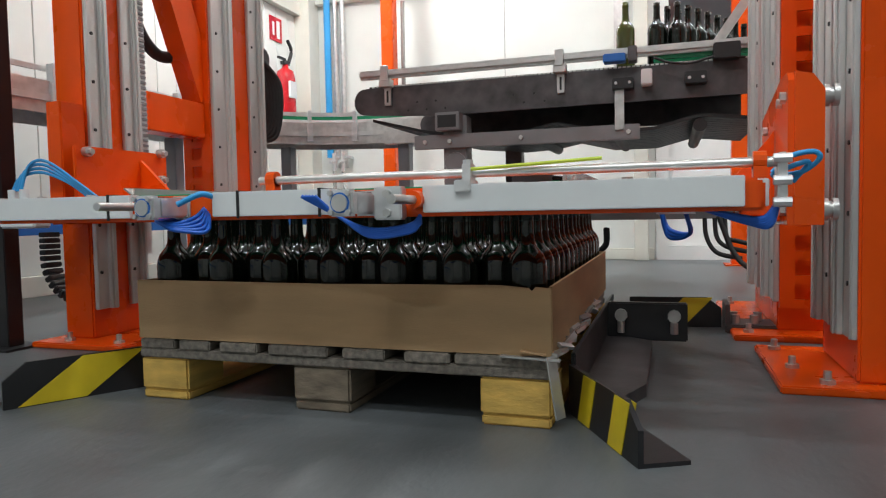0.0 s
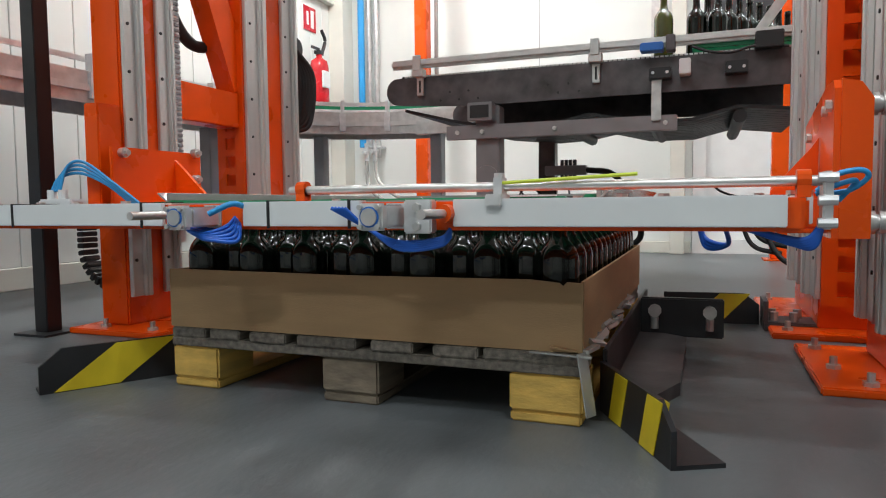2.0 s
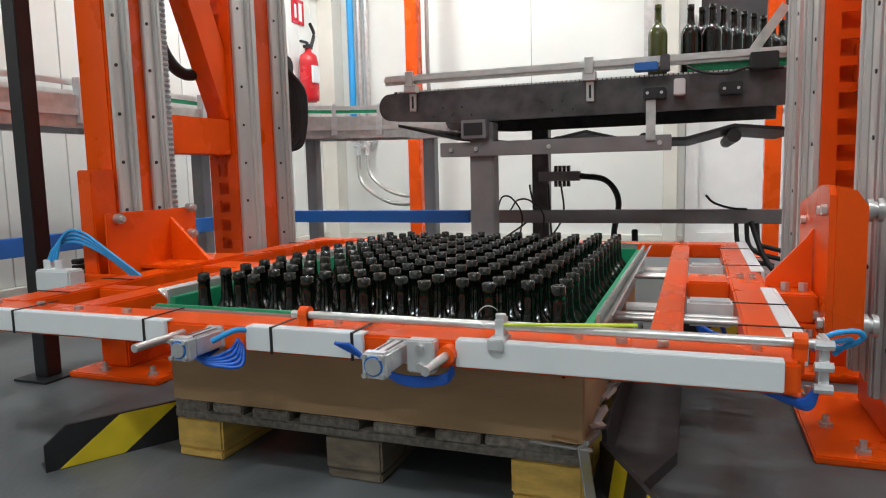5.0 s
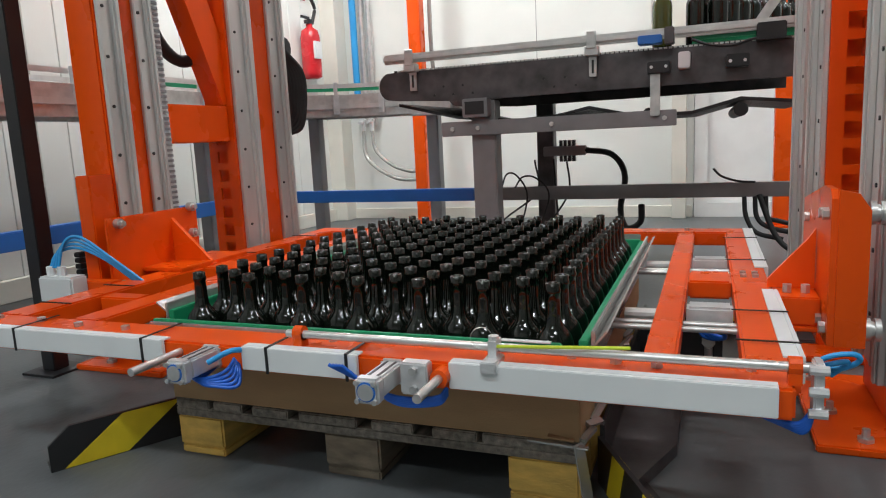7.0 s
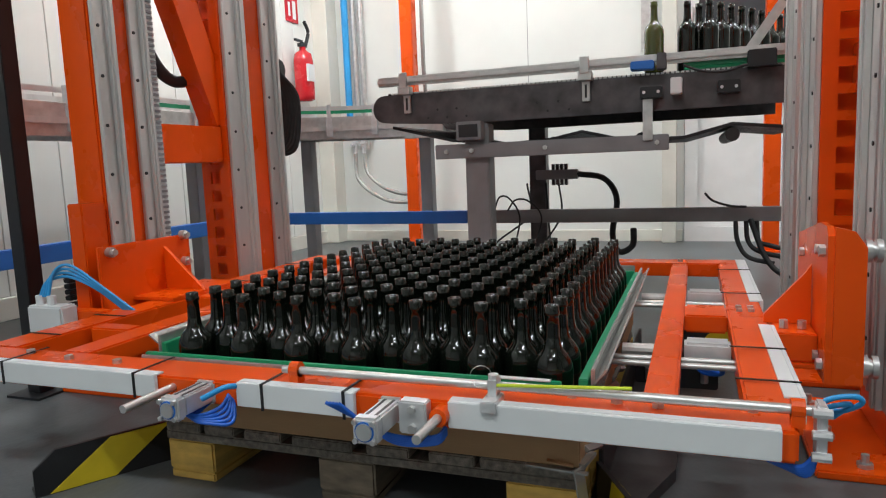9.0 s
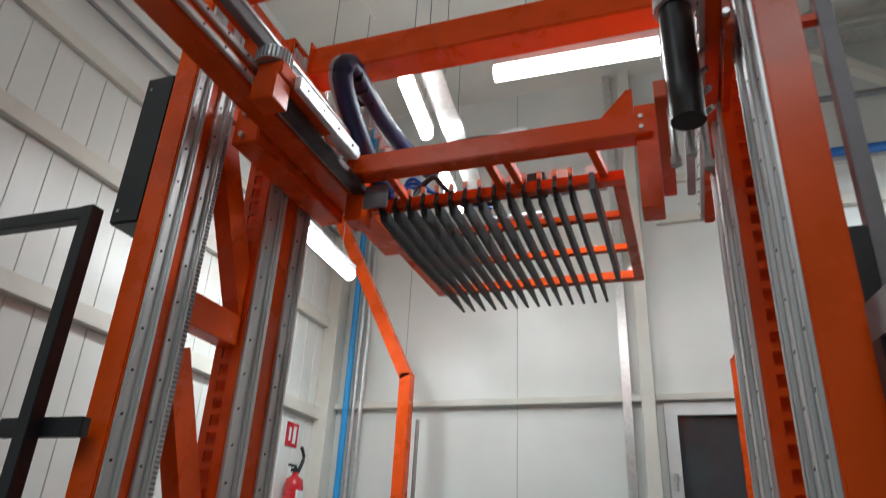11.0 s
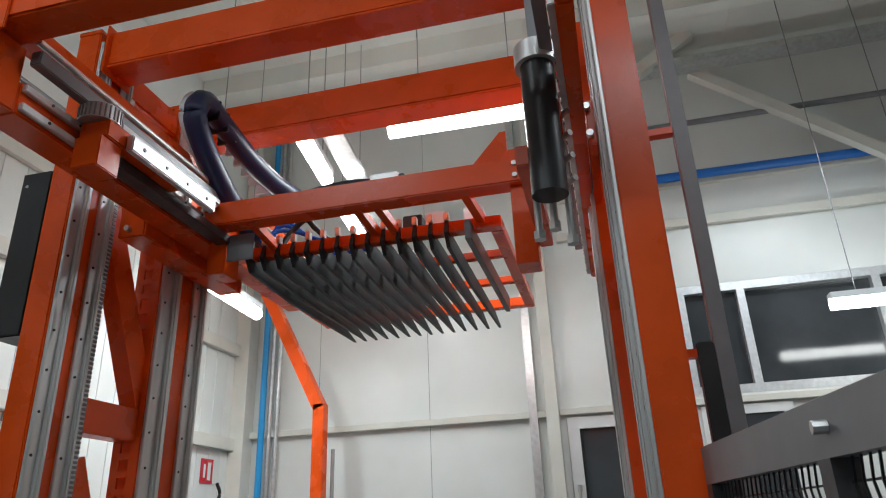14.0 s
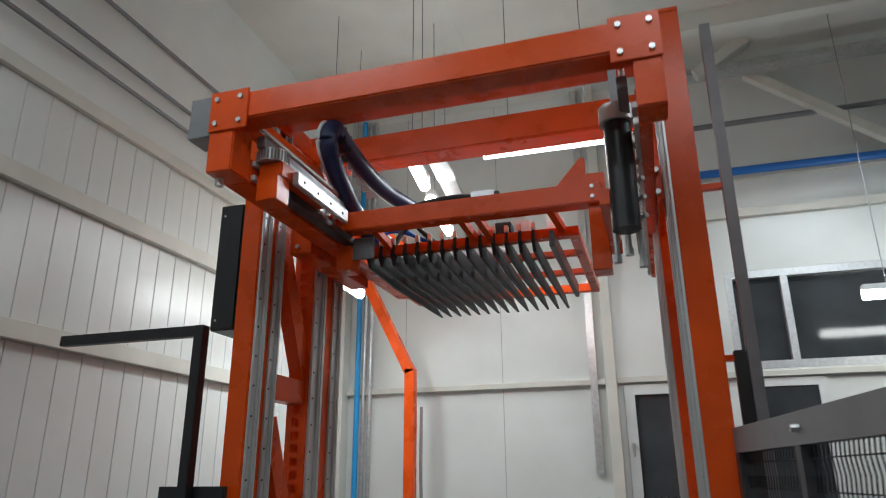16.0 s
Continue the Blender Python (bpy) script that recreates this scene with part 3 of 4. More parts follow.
# ---- bottles ----
R = 0.0415
PROF = [(0.03, 0), (R - 0.003, 0.004), (R, 0.012), (R, 0.168), (R - 0.0015, 0.180), (R - 0.006, 0.193), (R - 0.013, 0.203), (0.021, 0.2115), (0.0168, 0.222), (0.0152, 0.24), (0.0145, 0.262), (0.0138, 0.278), (0.0158, 0.280), (0.0158, 0.287), (0.0145, 0.289), (0.0148, 0.299), (0.0125, 0.300), (0.0098, 0.299), (0.0095, 0.27), (0.009, 0.21)]
bottle_mesh = mesh_of("bottle", lathe(B(), PROF, 20), GLASS, smooth=True)
olive_mesh = mesh_of("bottle", lathe(B(), PROF, 20), OLIVE, smooth=True)


def bottle(x, y, z, me=bottle_mesh, label="dark green glass wine bottle, empty and open", group="bottles on the pallet", size=1.0):
    o = tagged(new("bottle", me), label, "bottle", group)
    o.location = (x, y, z)
    o.scale = (size, size, size)
    o.rotation_euler = (0, 0, random.uniform(0, 6.28))


for i in range(13):
    for j in range(14):
        bottle(0.0585 + i * 0.07361 + random.uniform(-0.001, 0.001), 0.0625 + j * 0.085 + (0.0425 if i % 2 else 0), 0.151)

# ---- floor guides with warning stripes ----


def striped_plate(name, a, b, h, label, parent, n=4, slant=0.07, foot=0.07, side=1, share=0.52):
    """An upright floor plate from a to b with slanted black and yellow stripes and a foot flange."""
    a, b = Vector((*a, 0)), Vector((*b, 0))
    d = (b - a)
    L = d.length
    m = Matrix.Translation(a) @ pose(0, 0, 0, 0, 0, math.degrees(math.atan2(d.y, d.x)))
    bm = slab(B(), [(0, 0), (L, 0), (L, h), (0.05, h), (0, h - 0.04)], "y", -0.005, 0.005)
    bx(bm, 0, L, 0.005 * side, (0.005 + foot) * side, 0, 0.008)
    bmesh.ops.transform(bm, matrix=m, verts=bm.verts)
    pl = part(name, bm, BLACK, parent, label, bev=0.0)
    for k in range(n):
        u = 0.03 + k * (L - 0.03) / n
        w = (L - 0.03) / n * share
        for f in (-1, 1):
            bm = slab(B(), [(u - min(0, slant), 0.002), (u + w - min(0, slant), 0.002), (min(L - 0.002, u + w + max(0, slant)), h - 0.002), (min(L - 0.002, u + max(0, slant)), h - 0.002)], "y", f * 0.0052, f * 0.007)
            bmesh.ops.transform(bm, matrix=m, verts=bm.verts)
            part("stripe", bm, YELLOW, pl)
    return pl


g1 = thing("pallet_guide", "black and yellow striped steel pallet guide on the floor", "guide", group="pallet guides")
striped_plate("guide_plate", (-0.235, -0.18), (-0.04, 0.14), 0.105, "", g1, 1, 0.14, 0.05, 1, 0.42)
g2 = thing("pallet_guide", "black and yellow striped steel pallet guide on the floor", "guide", group="pallet guides")
striped_plate("guide_plate", (1.175, -0.165), (1.02, 0.13), 0.105, "", g2, 2, -0.035, 0.085, -1, 0.4)
part("side_plate", bx(B(), 1.02, 1.03, 0.13, 1.2, 0, 0.13, 0.002), BLACK, g2)
part("foot", slab(B(), [(1.03, 0.14), (1.1, 0.1), (1.17, 0.3), (1.17, 0.85), (1.03, 0.95)], "z", 0, 0.03), DARK, g2)
part("bracket", bx(B(), 1.032, 1.275, 0.9, 0.93, 0.02, 0.14, 0.004), BLACK, g2)
for x in (1.075, 1.235):
    bm = rod(B(), (x, 0.9, 0.1), (x, 0.885, 0.1), 0.02, 10)
    rod(bm, (x, 0.89, 0.08), (x, 0.89, 0.045), 0.012, 8)
    part("bolt", bm, STEEL, g2)
g3 = thing("pallet_guide", "black and yellow striped steel pallet guide on the floor", "guide", group="pallet guides")
striped_plate("guide_plate", (1.4, 1.33), (1.08, 1.3), 0.11, "", g3, 1, -0.1, 0.05, -1, 0.35)
ft = thing("floor_bracket", "dark bolted floor bracket beside the column", "bracket")
part("plate", bx(B(), 1.405, 1.58, 1.2, 1.36, 0, 0.03, 0.004), DARK, ft)
for x, y in ((1.44, 1.24), (1.5, 1.24), (1.44, 1.32), (1.52, 1.32)):
    part("bolt", rod(B(), (x, y, 0.03), (x, y, 0.06), 0.014, 8), STEEL, ft)
part("upright", bx(B(), 1.405, 1.42, 1.2, 1.36, 0.03, 0.1), DARK, ft)

# ---- conveyor table with bottles ----
YC = 2.05
cv = thing("conveyor_table", "dark steel slat conveyor table with guide rails", "conveyor")
cv.location = (-0.045, -0.085, 0.022)
n = 14
outline = [(1.66, 1.066), (-0.22, 1.066)] + [(-0.24 - 0.062 * math.sin(math.pi * k / n), 0.998 + 0.068 * math.cos(math.pi * k / n)) for k in range(1, n)] + [(-0.2, 0.925), (0.15, 0.905), (1.66, 0.912)]
for yy in (YC, 3.05):
    part("side_plate", slab(B(), outline, "y", yy, yy + 0.012), DARK, cv)
part("deck", bx(B(), -0.22, 1.66, YC + 0.013, 3.049, 1.056, 1.076), RUBBER, cv)
bm = B()
for k in range(90):
    bx(bm, -0.2 + k * 0.0207, -0.185 + k * 0.0207, YC + 0.002, YC + 0.05, 1.067, 1.0745)
part("slat_chain", bm, STEEL, cv)
bm = B()
for k in range(12):
    y = YC + 0.05 + k * 0.085
    slab(bm, [(-0.22, 0.9), (0.1, 0.82), (0.4, 0.79), (0.6, 0.80), (0.75, 0.83), (0.95, 0.78), (1.2, 0.78), (1.4, 0.83), (1.66, 0.8), (1.66, 0.815), (1.4, 0.845), (1.2, 0.795), (0.95, 0.795), (0.75, 0.845), (0.6, 0.815), (0.4, 0.805), (0.1, 0.835), (-0.22, 0.915)], "y", y, y + 0.075)
part("return_chain", bm, RUBBER, cv)
for x in (0.62, 1.02, 1.4):
    part("return_roller", rod(B(), (x, YC + 0.03, 0.79), (x, 3.0, 0.79), 0.03, 12), RUBBER, cv)
part("leg", bx(B(), 0.185, 0.307, YC - 0.0, YC + 0.1, -0.022, 0.9, 0.006), GREYP, cv)
part("leg", bx(B(), 0.268, 0.372, 3.07, 3.17, -0.022, 0.95, 0.006), DARK, cv)
part("socket", bx(B(), 0.165, 0.29, YC - 0.07, YC - 0.002, 0.82, 0.91, 0.004), GREYP, cv)
part("socket_opening", bx(B(), 0.18, 0.275, YC - 0.074, YC - 0.0702, 0.835, 0.895), BLACK, cv)
part("tie_bar", bx(B(), 0.04, 1.14, YC - 0.03, YC - 0.004, 0.735, 0.805, 0.003), GREYP, cv)
part("tie_bar", bx(B(), 1.03, 1.072, YC - 0.045, YC - 0.031, 0.78, 0.98, 0.003), STEEL, cv, "bent steel strap")
for x in (0.1, 0.59, 1.09, 0.23):
    part("bolt", rod(B(), (x, YC - 0.03, 0.77), (x, YC - 0.042, 0.77), 0.011, 6), STEEL, cv)
gr = part("guide_rail", bx(B(), -0.25, 1.64, YC - 0.035, YC - 0.015, 1.105, 1.15, 0.003), STEEL, cv, "polished steel guide rail")
bx_ = bx(B(), -0.25, 1.64, YC - 0.05, YC - 0.036, 1.118, 1.136, 0.002)
part("rail_bead", bx_, RAIL, cv)
part("rail_liner", bx(B(), 1.2, 1.6, YC - 0.014, YC - 0.004, 1.09, 1.12), GREEN, cv)
for x in (-0.106, 0.78):
    bm = bx(B(), x - 0.018, x + 0.018, YC - 0.018, YC - 0.004, 0.97, 1.06)
    bx(bm, x - 0.03, x + 0.03, YC - 0.06, YC - 0.004, 1.06, 1.1), bx(bm, x - 0.02, x + 0.02, YC - 0.065, YC - 0.051, 1.09, 1.165)
    s = part("rail_bracket", bm, STEEL, cv, "slotted steel rail bracket", bev=0.002)
    part("slot", bx(B(), x - 0.005, x + 0.005, YC - 0.0195, YC - 0.0182, 0.985, 1.045), BLACK, s)
for k in range(9):
    part("bolt_hole", rod(B(), (0.0 + k * 0.05 + (0.3 if k > 4 else 0), YC - 0.001, 0.94 + 0.04 * (k % 2)), (0.0 + k * 0.05 + (0.3 if k > 4 else 0), YC - 0.003, 0.94 + 0.04 * (k % 2)), 0.006, 8), BLACK, cv)
for x0, x1, z0, z1, m in ((0.98, 1.08, 1.085, 1.122, BLUEP), (1.02, 1.115, 0.96, 1.01, BLACK), (1.147, 1.195, 0.972, 1.042, STRIP), (1.335, 1.425, 0.962, 1.015, BLACK), (1.09, 1.13, 1.08, 1.15, DARK), (1.45, 1.56, 1.06, 1.13, BLACK)):
    part("sensor", bx(B(), x0, x1, YC - 0.07, YC - 0.003, z0, z1, 0.004), m, cv)
for x in (1.037, 1.097, 1.352, 1.408):
    part("bolt", rod(B(), (x, YC - 0.07, 0.987), (x, YC - 0.074, 0.987), 0.007, 8), STRIP, cv)
part("sensor_cable", hose(B(), [(1.2, YC - 0.06, 1.09), (1.27, YC - 0.07, 1.06), (1.36, YC - 0.07, 1.05), (1.45, YC - 0.06, 1.07), (1.58, YC - 0.05, 1.06)], 0.006), RUBBER, cv, smooth=True)
part("transfer_plate", bx(B(), 1.2, 1.62, YC + 0.014, YC + 0.2, 1.078, 1.092), GREEN, cv)
sb = thing("junction_block", "grey sensor junction block with cables on the leg", "junction box")
sb.location = (-0.09, -0.03, -0.01)
part("body", bx(B(), 0.36, 0.62, 2.98, 3.03, 0.62, 0.68, 0.004), GREYP, sb)
for k in range(4):
    part("plug", bx(B(), 0.46 + k * 0.026, 0.478 + k * 0.026, 2.985, 3.02, 0.68, 0.715), BLACK, sb)
    part("plug", bx(B(), 0.46 + k * 0.026, 0.478 + k * 0.026, 2.985, 3.02, 0.585, 0.62), BLACK, sb)
part("cable", hose(B(), [(0.62, 3.0, 0.65), (0.78, 2.95, 0.62), (0.86, 2.9, 0.5), (0.84, 2.85, 0.3), (0.88, 2.8, 0.2), (0.96, 2.75, 0.24), (0.97, 2.72, 0.34)], 0.018), RUBBER, sb, smooth=True)
for x, ph in ((0.42, 0), (0.5, 1), (0.3, 2)):
    part("cable", hose(B(), [(x, 3.0, 0.6), (x + 0.02, 2.95, 0.4), (x - 0.12 * ph + 0.03, 2.9, 0.2), (x - 0.1, 2.9, 0.02)], 0.006), RUBBER, sb, smooth=True)
solo("cable_loop", hose(B(), [(1.47, 2.56, 0.39), (1.54, 2.5, 0.2), (1.62, 2.45, 0.12), (1.75, 2.4, 0.1)], 0.014), RUBBER, "black cable drooping from the channel", "cable", smooth=True)
for k in range(3):
    solo("cable_loop", hose(B(), [(1.4 + 0.05 * k, 2.56, 0.38), (1.41 + 0.05 * k, 2.54, 0.28), (1.46 + 0.05 * k, 2.52, 0.2 + 0.03 * k), (1.58 + 0.05 * k, 2.5, 0.17 + 0.03 * k)], 0.012), RUBBER, "black cable drooping from the channel", "cable", smooth=True)
solo("cable_loop", hose(B(), [(1.25, 2.55, 0.53), (1.29, 2.55, 0.49), (1.37, 2.55, 0.462), (1.45, 2.56, 0.455)], 0.006), RUBBER, "thin black cable end standing off the channel", "cable", smooth=True)
for x0, dx, h in ((0.12, 0.1, 0.13), (0.2, 0.13, 0.1)):
    solo("cable_loop", hose(B(), [(x0, 2.52, 0.455), (x0 + dx * 0.4, 2.5, 0.455 + h * 0.6), (x0 + dx, 2.5, 0.455 + h * 0.5), (x0 + dx * 1.5, 2.52, 0.4), (x0 + dx * 0.8, 2.54, 0.15), (x0 + dx * 0.5, 2.55, 0.01)], 0.005), RUBBER, "thin black cable looped over the channel", "cable", smooth=True)
solo("support_bar", bx(B(), -0.06, 1.7, 2.57, 2.63, 0.378, 0.452, 0.004), GREYP, "grey steel channel at knee height", "bar")
solo("support_bar", bx(B(), -1.45, -0.065, 2.57, 2.63, 0.378, 0.452, 0.004), BLUEP, "blue painted steel channel at knee height", "bar")
solo("support_bar", bx(B(), -1.53, -1.47, -3, 2.56, 0.37, 0.45, 0.004), BLUEP, "blue painted steel channel at knee height", "bar")
bottle(1.02, 2.16, 1.115, olive_mesh, "single olive glass wine bottle on the conveyor", "bottles on the conveyor", 1.08)
for k in range(9):
    for q in range(2):
        bottle(1.165 + k * 0.05 + q * 0.095, 2.2 + k * 0.08 + q * 0.02, 1.115, bottle_mesh, "dark green wine bottle queued on the conveyor", "bottles on the conveyor", 1.06)
sc = thing("sensor_arm", "steel sensor arm at the conveyor end", "sensor")
part("arm", beam(B(), (1.4, 2.05, 1.14), (1.55, 2.05, 1.36), 0.03, 0.04), STEEL, sc)

# ---- bottle conveyor along the west wall and round the corner ----
wc = thing("bottle_conveyor", "stainless steel bottle conveyor curving round the corner", "conveyor")
wc.location = (0, 0, 0.03)
cx, cy = -0.7, 2.25


def band(r, z0, z1, th, y_from=-3.0):
    """Straight along the wall, then a quarter turn to the east."""
    bm = B()
    pts = [(cx - r, y_from), (cx - r, cy)] + [(cx - r * math.cos(a), cy + r * math.sin(a)) for a in [math.pi / 2 * k / 16 for k in range(1, 17)]] + [(-0.3, cy + r)]
    prev = None
    for i, (x, y) in enumerate(pts):
        a = 0 if i < 2 else min(1, (i - 1) / 16) * math.pi / 2
        nx, ny = -math.cos(a), math.sin(a)
        q = [bm.verts.new((x + nx * u, y + ny * u, z)) for u, z in ((0, z0), (th, z0), (th, z1), (0, z1))]
        if prev:
            for k in range(4):
                bm.faces.new((prev[k], prev[(k + 1) % 4], q[(k + 1) % 4], q[k]))
        else:
            bm.faces.new(q)
        prev = q
    bm.faces.new(prev[::-1])
    bmesh.ops.recalc_face_normals(bm, faces=bm.faces)
    return bm


part("side_plate", band(0.8, 0.9, 1.05, 0.01), STEEL, wc, "stainless side plate")
part("side_plate", band(1.19, 0.9, 1.05, 0.01), STEEL, wc)
part("chain", band(0.812, 1.02, 1.045, 0.376), GREYP, wc)
part("guide_rail", band(0.84, 1.1, 1.125, 0.012), RAIL, wc)
part("guide_rail", band(0.843, 1.075, 1.097, 0.008, 1.6), GREEN, wc)
part("guide_rail", band(1.16, 1.1, 1.125, 0.012), RAIL, wc)
part("guide_rail", band(0.79, 0.955, 0.985, 0.009, -3.0), RAIL, wc)
for k in range(9):
    if k < 5:
        p, a = (cx - 0.79, -1.4 + k * 0.85), 0
    else:
        a = (k - 4.5) / 4 * math.pi / 2
        p = (cx - 0.79 * math.cos(a), cy + 0.79 * math.sin(a))
    bm = bx(B(), -0.012, 0.012, -0.02, 0.02, 0.92, 1.04)
    bx(bm, -0.03, 0.012, -0.012, 0.012, 1.04, 1.13)
    bmesh.ops.transform(bm, matrix=pose(p[0], p[1], 0, 0, 0, -math.degrees(a)), verts=bm.verts)
    part("rail_bracket", bm, ALU, wc)
for x, y in ((-0.5, 3.08), (-1.7, 0.4), (-1.7, 2.2), (-1.4, 3.05)):
    part("leg", bx(B(), x - 0.04, x + 0.04, y - 0.04, y + 0.04, -0.01, 0.9, 0.004), GREYP, wc)
    part("foot", rod(B(), (x, y, -0.03), (x, y, -0.01), 0.06, 12), BLACK, wc)
part("drive_box", bx(B(), -0.62, -0.34, 2.98, 3.04, 0.88, 0.97, 0.004), STEEL, wc)

# ---- clamp frame: z 0 is the top face of its orange beams ----
cf = thing("clamp_frame", "orange steel clamp frame with white strips and pneumatics", "clamp frame")


def fbeam(x0, x1, y0, y1, z0=-0.053, z1=0.0, name="beam", m=ORANGE, label="", bev=0.005):
    return part(name, bx(B(), x0, x1, y0, y1, z0, z1, bev), m, cf, label)


fbeam(-0.56, 1.36, -0.135, -0.025, name="front_beam")
fbeam(-0.56, 1.38, 1.57, 1.68, name="rear_beam")
fbeam(-0.56, -0.45, -0.024, 1.569, name="side_beam")
fbeam(-0.29, -0.2, -0.024, 1.569, -0.052, -0.001, name="inner_beam")
fbeam(1.12, 1.18, -0.024, 1.569, -0.052, -0.001, name="inner_beam")
fbeam(1.29, 1.38, -0.024, 1.569, name="side_beam")
for y0, y1 in ((0.66, 0.80),):
    fbeam(1.181, 1.289, y0, y1, -0.051, -0.002, name="bridge_beam")
    fbeam(-0.449, -0.291, y0, y1, -0.051, -0.002, name="bridge_beam")
for x0, x1, y0, y1 in ((-0.44, -0.3, 0.2, 0.26),):
    fbeam(x0, x1, y0, y1, -0.051, -0.002, name="bridge_beam")
ls = "white plastic edge strip"
for x0, x1 in ((-0.62, 0.12), (0.33, 0.60), (0.79, 1.335)):
    fbeam(x0, x1, -0.147, -0.136, -0.046, 0.004, "edge_strip", STRIP, ls, 0.0015)
    fbeam(x0, x1, -0.1355, -0.118, 0.0005, 0.004, "edge_strip", STRIP, ls, 0.0)
for y0, y1 in ((0.02, 0.56), (0.85, 1.66)):
    fbeam(1.381, 1.391, y0, y1, -0.046, 0.004, "edge_strip", STRIP, ls, 0.0015)
    fbeam(1.355, 1.3805, y0, y1, 0.0005, 0.004, "edge_strip", STRIP, ls, 0.0)
for x in (-0.34, 0.06, 0.39, 0.575):
    bm = bx(B(), x, x + 0.006, -0.149, -0.147, -0.05, 0.006)
    bx(bm, x, x + 0.006, -0.149, -0.02, 0.0042, 0.0062)
    part("cable_tie", bm, RUBBER, cf)
for y in (0.1, 0.33, 0.95, 1.4):
    bm = bx(B(), 1.28, 1.393, y, y + 0.006, 0.0042, 0.0062)
    part("cable_tie", bm, RUBBER, cf)
    part("cable_tie", bx(B(), -0.565, -0.44, y, y + 0.006, 0.001, 0.0032), RUBBER, cf)
# clamping plates with green liners
gp = part("clamp_plate", bx(B(), 1.022, 1.03, 0.02, 1.26, -0.045, 0.03, 0.002), CLEAR, cf, "steel clamp plate")
part("liner", bx(B(), 1.0, 1.018, 0.01, 1.265, -0.04, 0.012, 0.002), GREEN, gp, "green plastic liner")
part("flange", beam(B(), (1.036, 0.02, 0.01), (1.036, 1.26, 0.01), 0.05, 0.004, -50), CLEAR, gp)
gp = part("clamp_plate", bx(B(), -0.04, 0.965, -0.018, -0.012, -0.045, 0.004, 0.002), CLEAR, cf, "steel clamp plate")
part("liner", bx(B(), -0.035, 0.97, -0.01, 0.004, -0.04, 0.008, 0.002), GREEN, gp, "green plastic liner")
part("joint_plate", bx(B(), 0.85, 0.95, -0.012, 0.0, 0.0085, 0.011), STRIP, gp)
gp = part("clamp_plate", bx(B(), -0.06, -0.052, 0.06, 1.26, -0.045, 0.03, 0.002), CLEAR, cf, "steel clamp plate")
part("liner", bx(B(), -0.05, -0.032, 0.06, 1.265, -0.04, 0.012, 0.002), GREEN, gp, "green plastic liner")
part("flange", beam(B(), (-0.073, 0.06, 0.02), (-0.073, 1.26, 0.02), 0.035, 0.004, 35), CLEAR, gp)
gp = part("clamp_plate", bx(B(), 0.02, 1.0, 1.3, 1.308, -0.045, 0.03, 0.002), CLEAR, cf, "steel clamp plate")
part("liner", bx(B(), 0.02, 1.0, 1.28, 1.298, -0.04, 0.012, 0.002), GREEN, gp, "green plastic liner")


def air_cylinder(m, rods):
    """A square pneumatic cylinder along -y from its own origin."""
    bm = B()
    bx(bm, -0.02, 0.02, -0.085, 0.04, -0.02, 0.02, 0.004)
    bmesh.ops.transform(bm, matrix=m, verts=bm.verts)
    c = part("air_cylinder", bm, ALU, cf, "square aluminium pneumatic cylinder", smooth=True)
    for y0, y1 in ((-0.112, -0.086), (-0.008, 0.014)):
        bm = bx(B(), -0.024, 0.024, y0, y1, -0.024, 0.024, 0.005)
        bmesh.ops.transform(bm, matrix=m, verts=bm.verts)
        part("end_cap", bm, ALU, c)
    bm = rod(B(), (0, -0.112, 0), (0, -0.116, 0), 0.0155, 18)
    bmesh.ops.transform(bm, matrix=m, verts=bm.verts)
    part("cap_disc", bm, STEEL, c)
    bm = rod(B(), (0, -0.1118, 0), (0, -0.1135, 0), 0.0185, 18)
    bmesh.ops.transform(bm, matrix=m, verts=bm.verts)
    part("cap_ring", bm, BLUEP, c)
    for sx in (-0.017, 0.017):
        for u in (-0.017, 0.017):
            bm = rod(B(), (sx, -0.118, u), (sx, -0.112, u), 0.005, 8)
            bmesh.ops.transform(bm, matrix=m, verts=bm.verts)
            part("bolt", bm, STEEL, c)
    for x in (-0.009, 0.009):
        bm = bx(B(), x - 0.0025, x + 0.0025, -0.085, 0.04, 0.0195, 0.0212)
        bmesh.ops.transform(bm, matrix=m, verts=bm.verts)
        part("groove", bm, DARK, c)
    for x, y0, y1 in rods:
        bm = rod(B(), (x, y0, 0.004), (x, y1, 0.004), 0.0085, 14)
        bmesh.ops.transform(bm, matrix=m, verts=bm.verts)
        part("guide_rod", bm, STEEL, c, smooth=True)


